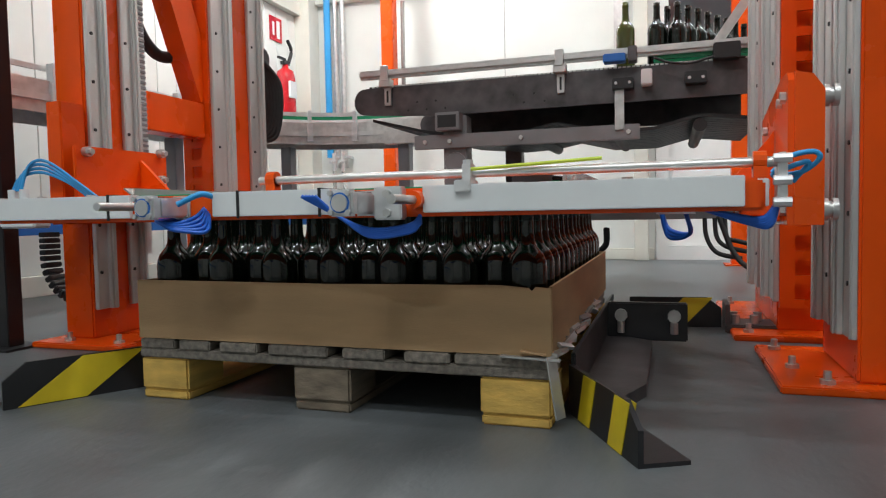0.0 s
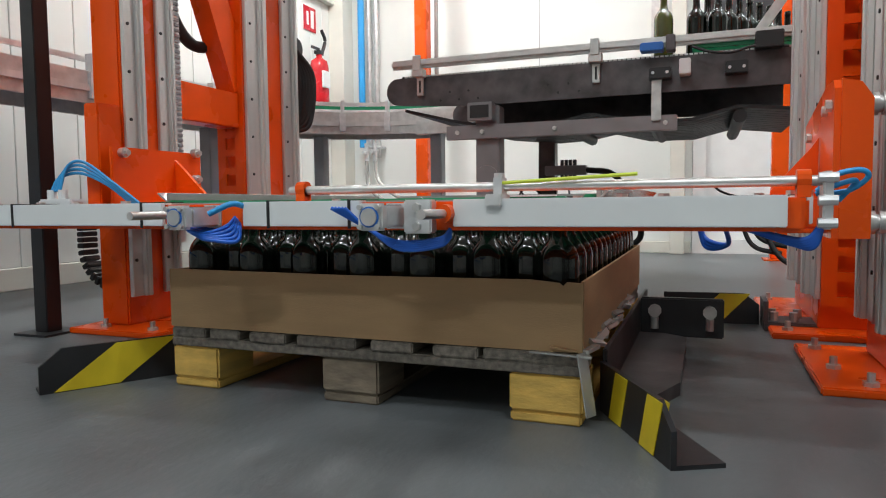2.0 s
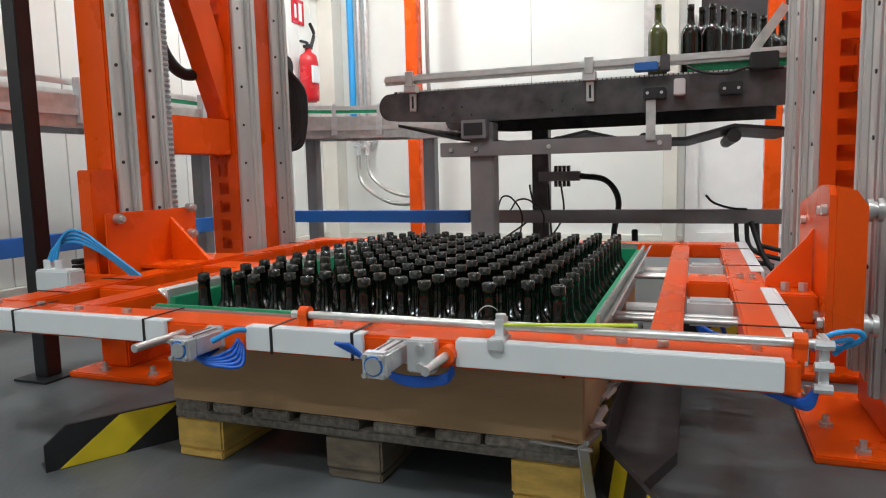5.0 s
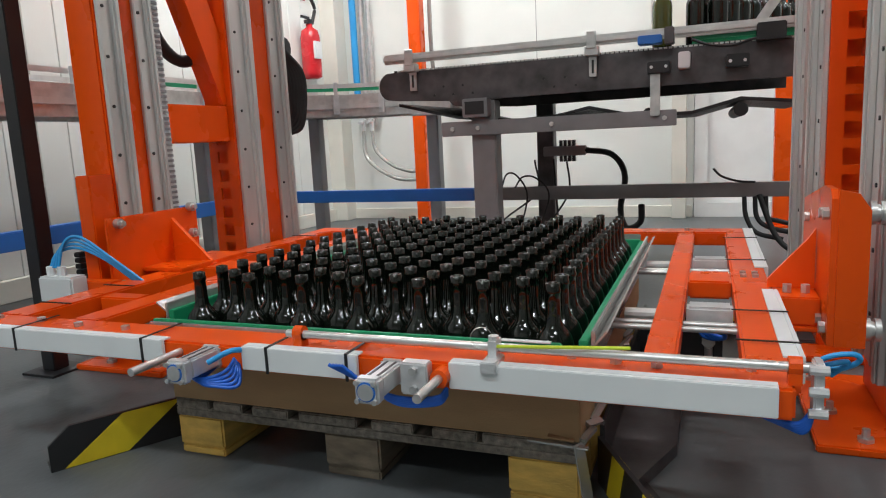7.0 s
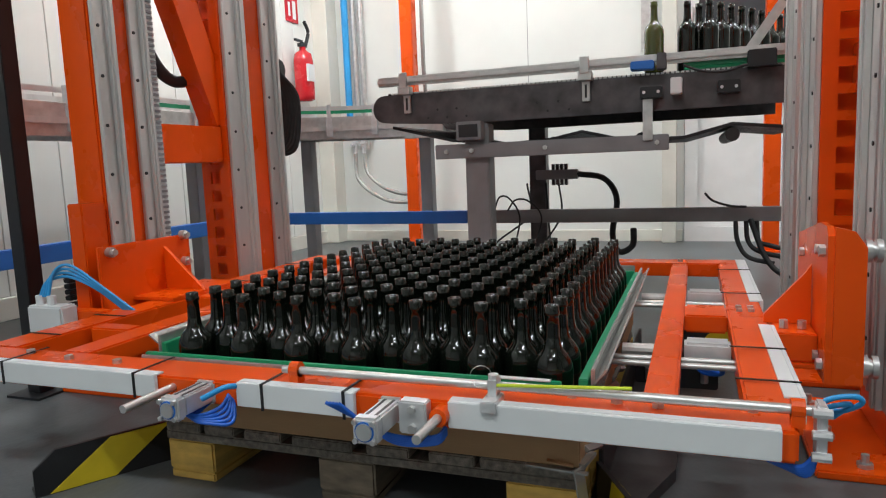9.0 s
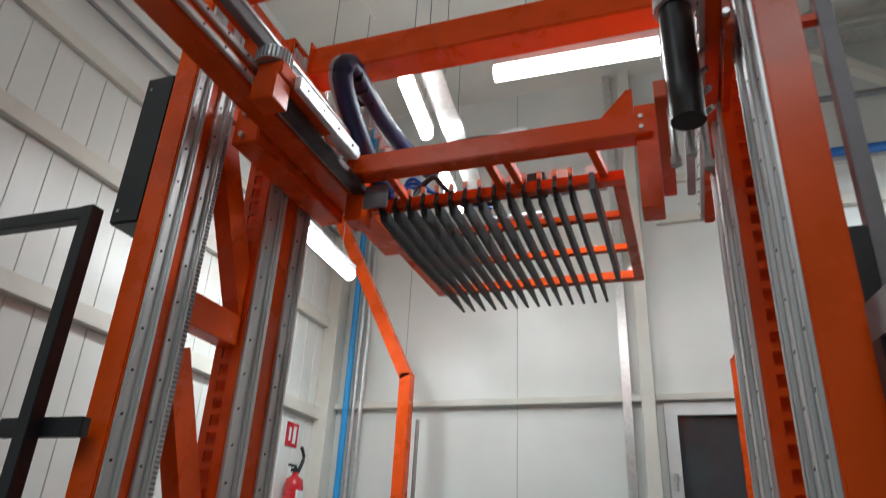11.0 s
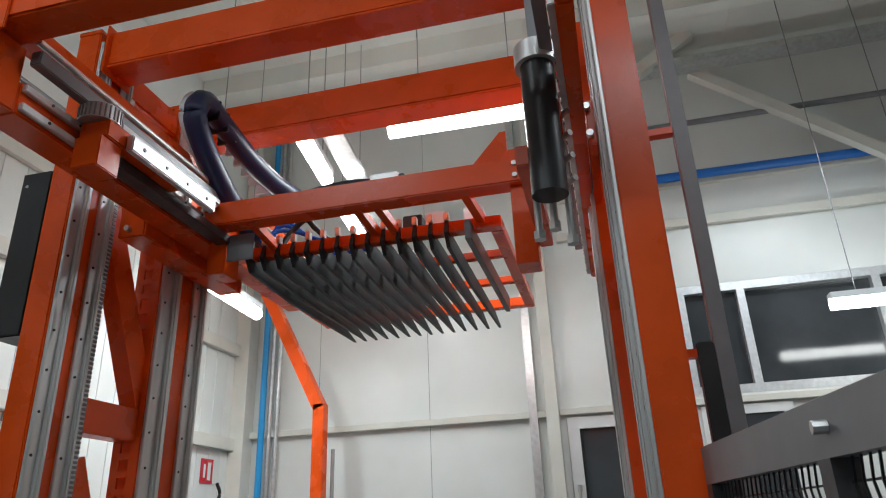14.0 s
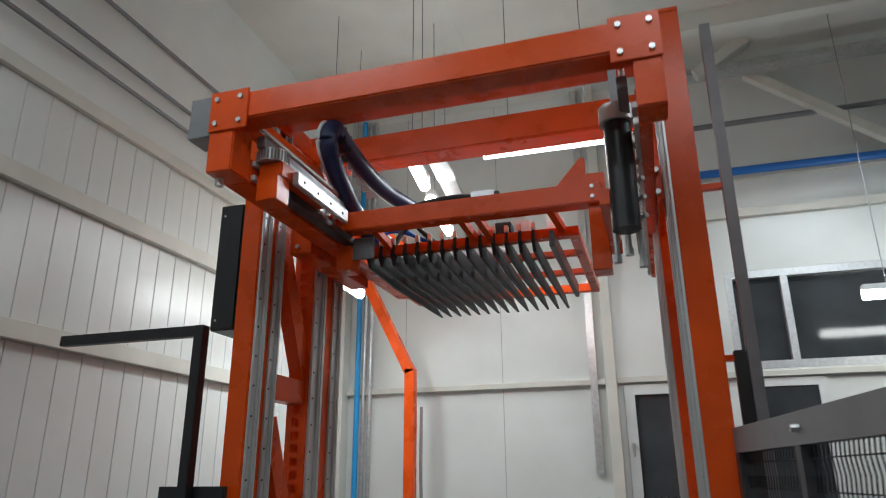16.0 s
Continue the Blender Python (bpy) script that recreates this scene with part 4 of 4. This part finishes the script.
air_cylinder(pose(0.245, -0.135, -0.026), ((-0.085, -0.14, 0.12),))
air_cylinder(pose(0.672, -0.135, -0.026), ((0.105, -0.13, 0.12),))
part("cylinder_mount", bx(B(), 0.70, 0.755, -0.165, -0.136, -0.058, 0.004, 0.003), ALU, cf)
for z in (-0.045, -0.01):
    part("bolt", rod(B(), (0.728, -0.165, z), (0.728, -0.173, z), 0.008, 6), STEEL, cf)
part("rod_bush", rod(B(), (0.777, -0.136, -0.022), (0.777, -0.165, -0.022), 0.017, 16), ORANGE, cf)
for y, x0 in ((0.30, 1.03), (0.92, 1.03)):
    for q, dy in enumerate((0.0, 0.07)):
        part("guide_rod", rod(B(), (x0, y + dy * 0.6 - 0.02, -0.03), (1.33, y + dy * 0.6 - 0.02, -0.03), 0.007, 12), STEEL, cf, smooth=True)
    part("air_cylinder", bx(B(), 1.185, 1.285, y + 0.06, y + 0.12, -0.06, 0.0, 0.006), ALU, cf, "square aluminium pneumatic cylinder")
    part("rod_end", rod(B(), (1.045, y + 0.09, -0.03), (1.118, y + 0.09, -0.03), 0.016, 12), STEEL, cf)
# round bar along the front with its holders
part("front_bar", rod(B(), (0.42, -0.105, 0.026), (1.385, -0.105, 0.026), 0.0085, 12), STEEL, cf, "polished round steel bar", smooth=True)
for x, m in ((0.45, ORANGE), (1.36, ORANGE)):
    bm = bx(B(), x - 0.01, x + 0.01, -0.118, -0.092, 0.0, 0.03)
    rod(bm, (x - 0.01, -0.105, 0.028), (x + 0.01, -0.105, 0.028), 0.016, 12)
    part("bar_holder", bm, m, cf)
bm = bx(B(), 0.853, 0.883, -0.155, -0.095, -0.01, 0.012, 0.002)
bx(bm, 0.860, 0.876, -0.125, -0.092, 0.012, 0.042)
rod(bm, (0.868, -0.112, 0.042), (0.868, -0.112, 0.05), 0.01, 8)
part("bar_clamp", bm, ALU, cf)
bm = B()
bmesh.ops.create_cone(bm, segments=16, radius1=0.02, radius2=0.02, depth=0.006, matrix=pose(0.845, -0.115, 0.045, 90, 0, 20))
part("spring_ring", bm, STEEL, cf)
part("marker_stick", rod(B(), (0.872, -0.12, 0.032), (1.11, -0.115, 0.043), 0.0032, 8), mat("lime_plastic", (0.55, 0.68, 0.03), 0.4), cf, "thin lime-green rod")
bm = bx(B(), 1.385, 1.4, -0.125, -0.085, -0.05, 0.04, 0.003)
for z in (-0.04, -0.005, 0.03):
    rod(bm, (1.378, -0.127, z), (1.405, -0.127, z), 0.008, 8)
part("end_linkage", bm, ALU, cf)
for x, y in ((-0.2, -0.08), (-0.05, -0.08), (1.08, -0.07), (1.15, -0.075), (1.15, 1.62), (-0.35, -0.06)):
    part("bolt", rod(B(), (x, y, 0), (x, y, 0.01), 0.011, 6), STEEL, cf)
for x in (-0.5, 0.5, 1.0, 1.3):
    part("bolt", rod(B(), (x, -0.06, 0), (x, -0.06, 0.008), 0.009, 6), STEEL, cf)
for y in (0.72, 0.76):
    for x in (1.32, 1.35):
        part("bolt", rod(B(), (x, y, 0), (x, y, 0.008), 0.009, 6), STEEL, cf)
# hoses on the frame
for k in range(5):
    o = 0.007 * k
    part("hose", hose(B(), [(0.3, -0.12, -0.02), (0.3 + o, -0.16, -0.045 - o), (0.26 + o, -0.18, -0.06 - o * 0.5), (0.22 + o, -0.18, -0.052 - o * 0.5), (0.24, -0.1, -0.05)], 0.0042), BLUE, cf, smooth=True)
    part("hose", hose(B(), [(0.58 - o, -0.17, -0.01), (0.62, -0.15, -0.05), (0.68, -0.14, -0.075 - o * 0.5), (0.76, -0.14, -0.068 - o * 0.5), (0.78, -0.13, -0.05 - o * 0.5)], 0.0038), BLUE, cf, smooth=True)
    part("hose", hose(B(), [(1.28, -0.09, -0.05), (1.32 + o, -0.1, -0.06 - o * 0.5), (1.365 + o * 0.4, -0.11, -0.066 - o * 0.4), (1.388, -0.11, -0.04)], 0.0045), BLUE, cf, smooth=True)
part("hose", hose(B(), [(0.28, -0.19, -0.02), (0.32, -0.17, 0.0), (0.33, -0.14, -0.005)], 0.006), CYAN, cf, smooth=True)
part("hose", hose(B(), [(1.385, -0.06, 0.01), (1.41, -0.07, 0.035), (1.445, -0.07, 0.042), (1.455, -0.065, 0.03), (1.43, -0.05, 0.01), (1.39, -0.04, 0.005)], 0.0045), CYAN, cf, smooth=True)
part("hose", hose(B(), [(1.385, -0.05, 0.005), (1.415, -0.06, 0.02), (1.44, -0.06, 0.025), (1.42, -0.04, -0.005)], 0.0045), CYAN, cf, smooth=True)
for k in range(3):
    part("hose", hose(B(), [(1.2, 0.6 - 0.03 * k, -0.05), (1.22, 0.55, -0.1 - 0.01 * k), (1.27, 0.5, -0.11), (1.26, 0.44, -0.06)], 0.006), BLUE, cf, smooth=True)
# left carriage
lc = part("carriage", bx(B(), LX + 0.038, LX + 0.052, 0.43, 0.86, -0.06, 0.2, 0.003), ORANGE, cf, "orange carriage plate with guide rollers")
part("fin", bx(B(), LX - 0.055, LX + 0.008, 0.42, 0.518, -0.06, 0.345, 0.004), ORANGE, lc)
part("gusset", slab(B(), [(LX + 0.05, 0.0), (-0.45, 0.0), (LX + 0.05, 0.17)], "y", 0.72, 0.735), ORANGE, lc)
part("shelf", bx(B(), LX + 0.051, -0.455, 0.56, 0.92, 0.0, 0.012, 0.002), ORANGE, lc)
for y, z in ((0.47, 0.18), (0.82, 0.2), (0.47, -0.03), (0.82, 0.1)):
    bm = rod(B(), (LX + 0.05, y, z), (LX + 0.072, y, z), 0.017, 14)
    rod(bm, (LX + 0.072, y, z), (LX + 0.085, y, z), 0.011, 6)
    part("roller", bm, STEEL, lc, smooth=True)
jb = part("valve_box", bx(B(), -0.83, -0.68, 0.31, 0.375, -0.07, 0.025, 0.006), STRIP, cf, "light grey junction box")
part("box_bracket", bx(B(), -0.76, -0.58, 0.376, 0.42, -0.05, 0.0, 0.003), ORANGE, jb)
for x in (-0.8, -0.75):
    part("gland", rod(B(), (x, 0.34, 0.025), (x, 0.34, 0.055), 0.014, 10), STRIP, jb)
for k in range(4):
    o = 0.012 * k
    part("hose", hose(B(), [(-0.8 + o, 0.34, 0.05), (-0.785 + o, 0.36, 0.095 + o), (-0.72 + o * 0.5, 0.385, 0.11 + o), (-0.62 + o, 0.4, 0.07), (-0.53 + o, 0.42, 0.0), (-0.5 + o, 0.44, -0.03)], 0.005), CYAN, cf, smooth=True)
# right carriage
rc = part("carriage", slab(B(), [(0.41, -0.09), (0.86, -0.09), (0.86, 0.2), (0.52, 0.26), (0.43, 0.26), (0.41, 0.24)], "x", 1.478, 1.492), ORANGE, cf, "orange carriage plate with guide rollers")
part("web", slab(B(), [(1.492, -0.09), (1.553, -0.09), (1.553, 0.215), (1.53, 0.25), (1.492, 0.26)], "y", 0.405, 0.42), ORANGE, rc)
part("arm", bx(B(), 1.385, 1.477, 0.5, 0.69, -0.07, -0.001, 0.004), ORANGE, rc)
part("arm_foot", bx(B(), 1.375, 1.476, 0.49, 0.7, -0.082, -0.071, 0.002), ORANGE, rc)
part("gusset", slab(B(), [(1.476, 0.0), (1.37, 0.0), (1.37, 0.02), (1.46, 0.125), (1.476, 0.15)], "y", 0.6, 0.615), ORANGE, rc)
for z in (0.205, -0.055):
    bm = rod(B(), (1.47, 0.44, z), (1.56, 0.44, z), 0.009, 8)
    rod(bm, (1.465, 0.44, z), (1.4775, 0.44, z), 0.014, 6)
    rod(bm, (1.554, 0.44, z), (1.566, 0.44, z), 0.026, 18), rod(bm, (1.566, 0.44, z), (1.574, 0.44, z), 0.019, 18), rod(bm, (1.574, 0.44, z), (1.586, 0.44, z), 0.026, 18)
    part("roller", bm, STEEL, rc, smooth=True)
for y, z in ((0.5, 0.2), (0.75, 0.16), (0.5, -0.05), (0.75, -0.05)):
    part("bolt", rod(B(), (1.466, y, z), (1.4775, y, z), 0.012, 6), STEEL, rc)
for x, y in ((1.41, 0.55), (1.41, 0.64), (1.45, 0.55), (1.45, 0.64)):
    part("bolt", rod(B(), (x, y, 0), (x, y, 0.02), 0.011, 6), STEEL, rc)

# ---- upper lifting frame ----
uf = thing("upper_lift_frame", "orange upper lifting frame with linear rails", "lift frame")
YF = -0.29
part("front_beam", bx(B(), -0.48, 1.61, YF + 0.012, YF + 0.15, 3.225, 3.37, 0.008), ORANGE, uf)
for x0, x1 in ((-0.49, -0.28), (1.42, 1.625)):
    cp = part("corner_plate", bx(B(), x0, x1, YF, YF + 0.011, 3.17, 3.385, 0.003), ORANGE, uf)
    for xx, zz in ((x0 + 0.04, 3.21), (x0 + 0.04, 3.34), (x1 - 0.04, 3.21), (x1 - 0.04, 3.34)):
        part("bolt", rod(B(), (xx, YF - 0.012, zz), (xx, YF, zz), 0.014, 6), STEEL, cp)
for x0, x1, s in ((-0.49, -0.35, 1), (1.505, 1.559, -1)):
    part("hanger", bx(B(), x0, x1 if s > 0 else 1.62, YF + 0.012, YF + 0.17, 2.96, 3.224, 0.006), ORANGE, uf)
    part("long_beam", bx(B(), x0, x1, YF + 0.171, 2.3, 2.96, 3.09, 0.006), ORANGE, uf)
    xi = x1 if s > 0 else x0
    for z in (2.975, 3.05):
        r = part("linear_rail", bx(B(), xi, xi + s * 0.022, YF + 0.18, 2.28, z, z + 0.03, 0.003), RAIL, uf)
        for k in range(17):
            piece("bolt", hole, r, (xi + s * 0.022 - (0.004 if s < 0 else 0), YF + 0.3 + k * 0.14, z + 0.015))
    part("tie_beam", bx(B(), x0 + 0.01, x1 - 0.01, YF + 0.16, 2.3, 3.3, 3.36, 0.005), ORANGE, uf)
    part("upper_beam", bx(B(), xi + s * 0.03, xi + s * 0.075, YF + 0.16, 2.28, 3.14, 3.2, 0.004), GREYP, uf, "grey aluminium cable trough")
    part("rod", rod(B(), (xi + s * 0.05, YF + 0.16, 3.24), (xi + s * 0.05, 2.2, 3.24), 0.014), STEEL, uf)
    for y in (0.55, 1.3, 2.0):
        part("strut", bx(B(), x0 + 0.02, x1 - 0.02, y, y + 0.07, 3.091, 3.299, 0.004), ORANGE, uf)
part("cover", bx(B(), -0.62, -0.495, YF + 0.02, YF + 0.16, 3.16, 3.38, 0.004), GREYP, uf, "grey motor cover")
part("cover_bolt", rod(B(), (-0.46, YF + 0.09, 2.92), (-0.46, YF + 0.09, 2.96), 0.02, 8), STEEL, uf)
for x0, x1, y0 in ((LX + 0.04, -0.495, 0.8), (1.565, RX - 0.038, 0.6)):
    lp = part("lift_plate", bx(B(), x0, x1, y0, 1.7, 2.9, 3.1, 0.006), ORANGE, uf)
    for y, z in ((y0 + 0.06, 2.94), (y0 + 0.06, 3.06)):
        part("roller", rod(B(), ((x0 + x1) / 2 - 0.01, y - 0.085, z), ((x0 + x1) / 2 - 0.01, y - 0.061, z), 0.014, 12), STEEL, lp)

# ---- fork carriage: y 0 is the root of the tines ----
fk = thing("fork_carriage", "red-orange gripper carriage with a comb of dark tines", "gripper")
cbm = part("cross_beam", bx(B(), -0.38, 1.28, -0.24, -0.13, 3.01, 3.13, 0.006), ORANGE, fk)
for x in (-0.33, 1.23):
    for z in (3.04, 3.1):
        part("bolt", rod(B(), (x, -0.24, z), (x, -0.252, z), 0.012, 6), STEEL, cbm)
part("side_plate", bx(B(), 1.2, 1.3, -0.2, -0.06, 2.63, 3.2, 0.004), ORANGE, fk)
part("gusset", slab(B(), [(1.02, 3.131), (1.199, 3.131), (1.199, 3.3), (1.17, 3.3)], "y", -0.2, -0.188), ORANGE, fk)
part("side_plate", bx(B(), -0.37, -0.27, -0.12, 0.02, 2.8, 3.12, 0.004), ORANGE, fk)
part("bracket", bx(B(), -0.262, -0.12, -0.12, -0.105, 2.86, 3.0, 0.003), GREYP, fk)
part("runner", bx(B(), -0.325, -0.25, -1.05, 0.1, 2.955, 3.0, 0.004), DARK, fk)
part("belt_drive", bx(B(), -0.325, -0.235, -1.06, -0.25, 3.095, 3.14, 0.012), STRIP, fk, "pale toothed drive belt")
pu = part("pulley", rod(B(), (-0.28, -1.06, 3.08), (-0.28, -1.06, 3.145), 0.08, 28), RAIL, fk, "toothed pulley", smooth=True)
bm = B()
for k in range(28):
    a = k * math.tau / 28
    rod(bm, (-0.28 + 0.08 * math.cos(a), -1.06 + 0.08 * math.sin(a), 3.085), (-0.28 + 0.08 * math.cos(a), -1.06 + 0.08 * math.sin(a), 3.14), 0.004, 6)
part("teeth", bm, GREYP, pu)
part("drive_bracket", bx(B(), -0.33, -0.2, -1.1, -0.62, 3.002, 3.078, 0.005), ORANGE, fk)
part("bracket_end", bx(B(), -0.325, -0.21, -1.12, -1.0, 2.87, 3.001, 0.004), ORANGE, fk)
rb = part("runner_block", bx(B(), -0.199, -0.165, -1.0, -0.4, 2.99, 3.06, 0.005), ALU, fk, "aluminium linear guide strip")
for k in range(4):
    part("bolt", rod(B(), (-0.165, -0.93 + k * 0.15, 3.025), (-0.161, -0.93 + k * 0.15, 3.025), 0.009, 8), BLACK, rb)
mt = part("motor", rod(B(), (1.41, -0.88, 2.6), (1.41, -0.88, 3.12), 0.062, 20), BLACK, fk, "dark motor tube", smooth=True)
part("motor_collar", bx(B(), 1.35, 1.475, -0.83, -0.76, 2.86, 3.0, 0.005), ORANGE, mt)
part("motor_cap", rod(B(), (1.41, -0.88, 3.12), (1.41, -0.88, 3.2), 0.08, 24), RAIL, fk, "ribbed grey motor cap", smooth=True)
part("motor_post", bx(B(), 1.39, 1.43, -0.9, -0.86, 3.2, 3.55, 0.004), GREYP, fk)
for dx, dz in ((-0.055, 0.0), (0.0, 0.03), (0.055, -0.03)):
    gr_ = part("guide_rod", rod(B(), (1.41 + dx, -0.78, 2.5 + dz), (1.41 + dx, -0.78, 3.12), 0.014, 10), STEEL, fk, smooth=True)
    part("nut", rod(B(), (1.41 + dx, -0.78, 2.485 + dz), (1.41 + dx, -0.78, 2.515 + dz), 0.022, 6), STEEL, gr_)
for k in range(5):
    part("pneumatic_fitting", rod(B(), (1.475, -0.8, 2.68 + k * 0.09), (1.5, -0.83, 2.68 + k * 0.09), 0.012, 8), STEEL, fk)
part("motor_arm", bx(B(), 1.301, 1.36, -0.86, -0.08, 2.74, 2.82, 0.004), ORANGE, fk)
# tray that carries the tines
for y0 in (0.0, 1.3):
    part("tray_frame", bx(B(), -0.34, 1.12, y0, y0 + 0.06, 2.91, 2.97, 0.004), ORANGE, fk)
for x0 in (-0.34, 1.06):
    part("tray_frame", bx(B(), x0, x0 + 0.06, 0.061, 1.299, 2.91, 2.97, 0.004), ORANGE, fk)
for y in (0.42, 0.86):
    part("tray_bar", bx(B(), -0.279, 1.059, y, y + 0.045, 2.925, 2.965, 0.003), ORANGE, fk)
for x in (-0.1, 0.45, 0.55, 0.98):
    part("hanger_bar", beam(B(), (x, -0.16, 3.03), (x + 0.05, 0.03, 2.95), 0.04, 0.04), ORANGE, fk)
tine = slab(B(), [(0.0, 2.98), (-0.03, 2.9), (0.02, 2.84), (0.5, 2.82), (1.55, 2.845), (1.32, 2.9), (0.4, 2.92), (0.1, 2.93), (0.06, 2.98)], "x", -0.009, 0.009)
tine_me = mesh_of("tine", tine, RUBBER)
clip_me = mesh_of("clip", bx(B(), -0.012, 0.012, -0.015, 0.02, 2.972, 3.015, 0.003), STEEL)
for k in range(14):
    piece("tine", tine_me, fk, (-0.2 + k * 0.081, 0.0, 0.0))
    piece("clip", clip_me, fk, (-0.2 + k * 0.081, 0.0, 0.0))
part("end_tine", bx(B(), 0.955, 0.985, -0.08, 1.15, 2.83, 2.93, 0.004), DARK, fk, "grey flat end bar")
ch = part("energy_chain", hose(B(), [(-0.24, 0.32, 3.1), (-0.25, 0.0, 3.12), (-0.27, -0.3, 3.3), (-0.28, -0.47, 3.48), (-0.28, -0.42, 3.62), (-0.27, -0.24, 3.58), (-0.24, 0.0, 3.5), (-0.2, 0.25, 3.46), (-0.1, 0.5, 3.42)], 0.058), NAVY, fk, "dark blue energy chain full of hoses", smooth=True)
for k in range(8):
    part("link", bx(B(), -0.335, -0.225, -0.36 + 0.085 * k, -0.345 + 0.085 * k, 3.54 - 0.017 * k, 3.655 - 0.022 * k, 0.003), STRIP if k > 2 else RUBBER, ch)
part("chain_arch", hose(B(), [(-0.33, -0.3, 3.3), (-0.335, -0.5, 3.48), (-0.335, -0.44, 3.66), (-0.33, -0.28, 3.64)], 0.016), STRIP, ch, "pale chain edge", smooth=True)
part("air_hose", hose(B(), [(-0.05, 0.05, 2.98), (-0.02, 0.1, 3.08), (0.06, 0.1, 3.14), (0.1, 0.15, 3.1), (0.2, 0.2, 3.02), (0.4, 0.25, 3.0)], 0.016), RUBBER, fk, smooth=True)
part("air_hose", hose(B(), [(-0.12, 0.05, 2.98), (-0.1, -0.05, 3.06), (-0.03, -0.08, 3.12), (0.03, -0.05, 3.08)], 0.014), STRIP, fk, "white curved hose", smooth=True)
for k in range(3):
    part("air_hose", hose(B(), [(-0.2, 0.1 + 0.05 * k, 3.05), (-0.1, 0.15, 3.12 + 0.03 * k), (0.05, 0.2, 3.08), (0.15 + 0.1 * k, 0.3, 3.0)], 0.012), BLUE, fk, smooth=True)
jn = part("junction_box", bx(B(), 0.52, 0.66, -0.18, -0.1, 3.131, 3.19, 0.004), ALU, fk)
part("plug", bx(B(), 0.661, 0.69, -0.17, -0.11, 3.14, 3.18, 0.003), BLACK, jn)
part("cable", hose(B(), [(0.1, -0.15, 3.14), (0.25, -0.15, 3.165), (0.4, -0.15, 3.175), (0.52, -0.15, 3.165)], 0.02), RUBBER, fk, smooth=True)
for x, m in ((0.6, RUBBER), (0.72, STRIP), (0.92, ALU)):
    part("valve_block", bx(B(), x, x + 0.1, 0.1, 0.2, 2.972, 3.08, 0.004), m, fk)
part("cylinder", rod(B(), (0.28, 0.45, 3.0), (0.62, 0.45, 3.0), 0.028, 14), ALU, fk, "aluminium pneumatic cylinder", smooth=True)
part("end_stop", bx(B(), 1.02, 1.1, 1.362, 1.42, 2.93, 3.02, 0.003), STRIP, fk)


def motions():
    walk(cf, [(0, pose(0, 0, 0.481)), (1.5, pose(0, 0, 0.452)), (3.5, pose(0, 0, 0.409)), (4.5, pose(0, 0, 0.385)), (7, pose(0, 0, 0.338)), (8, pose(0, 0, 0.322)), (9, pose(0, 0, 0.308)), (10, pose(0, 0, 0.301)), (16, pose(0, 0, 0.300))])
    walk(fk, [(t, pose(0, y, 0)) for t, y in FORK])


motions()
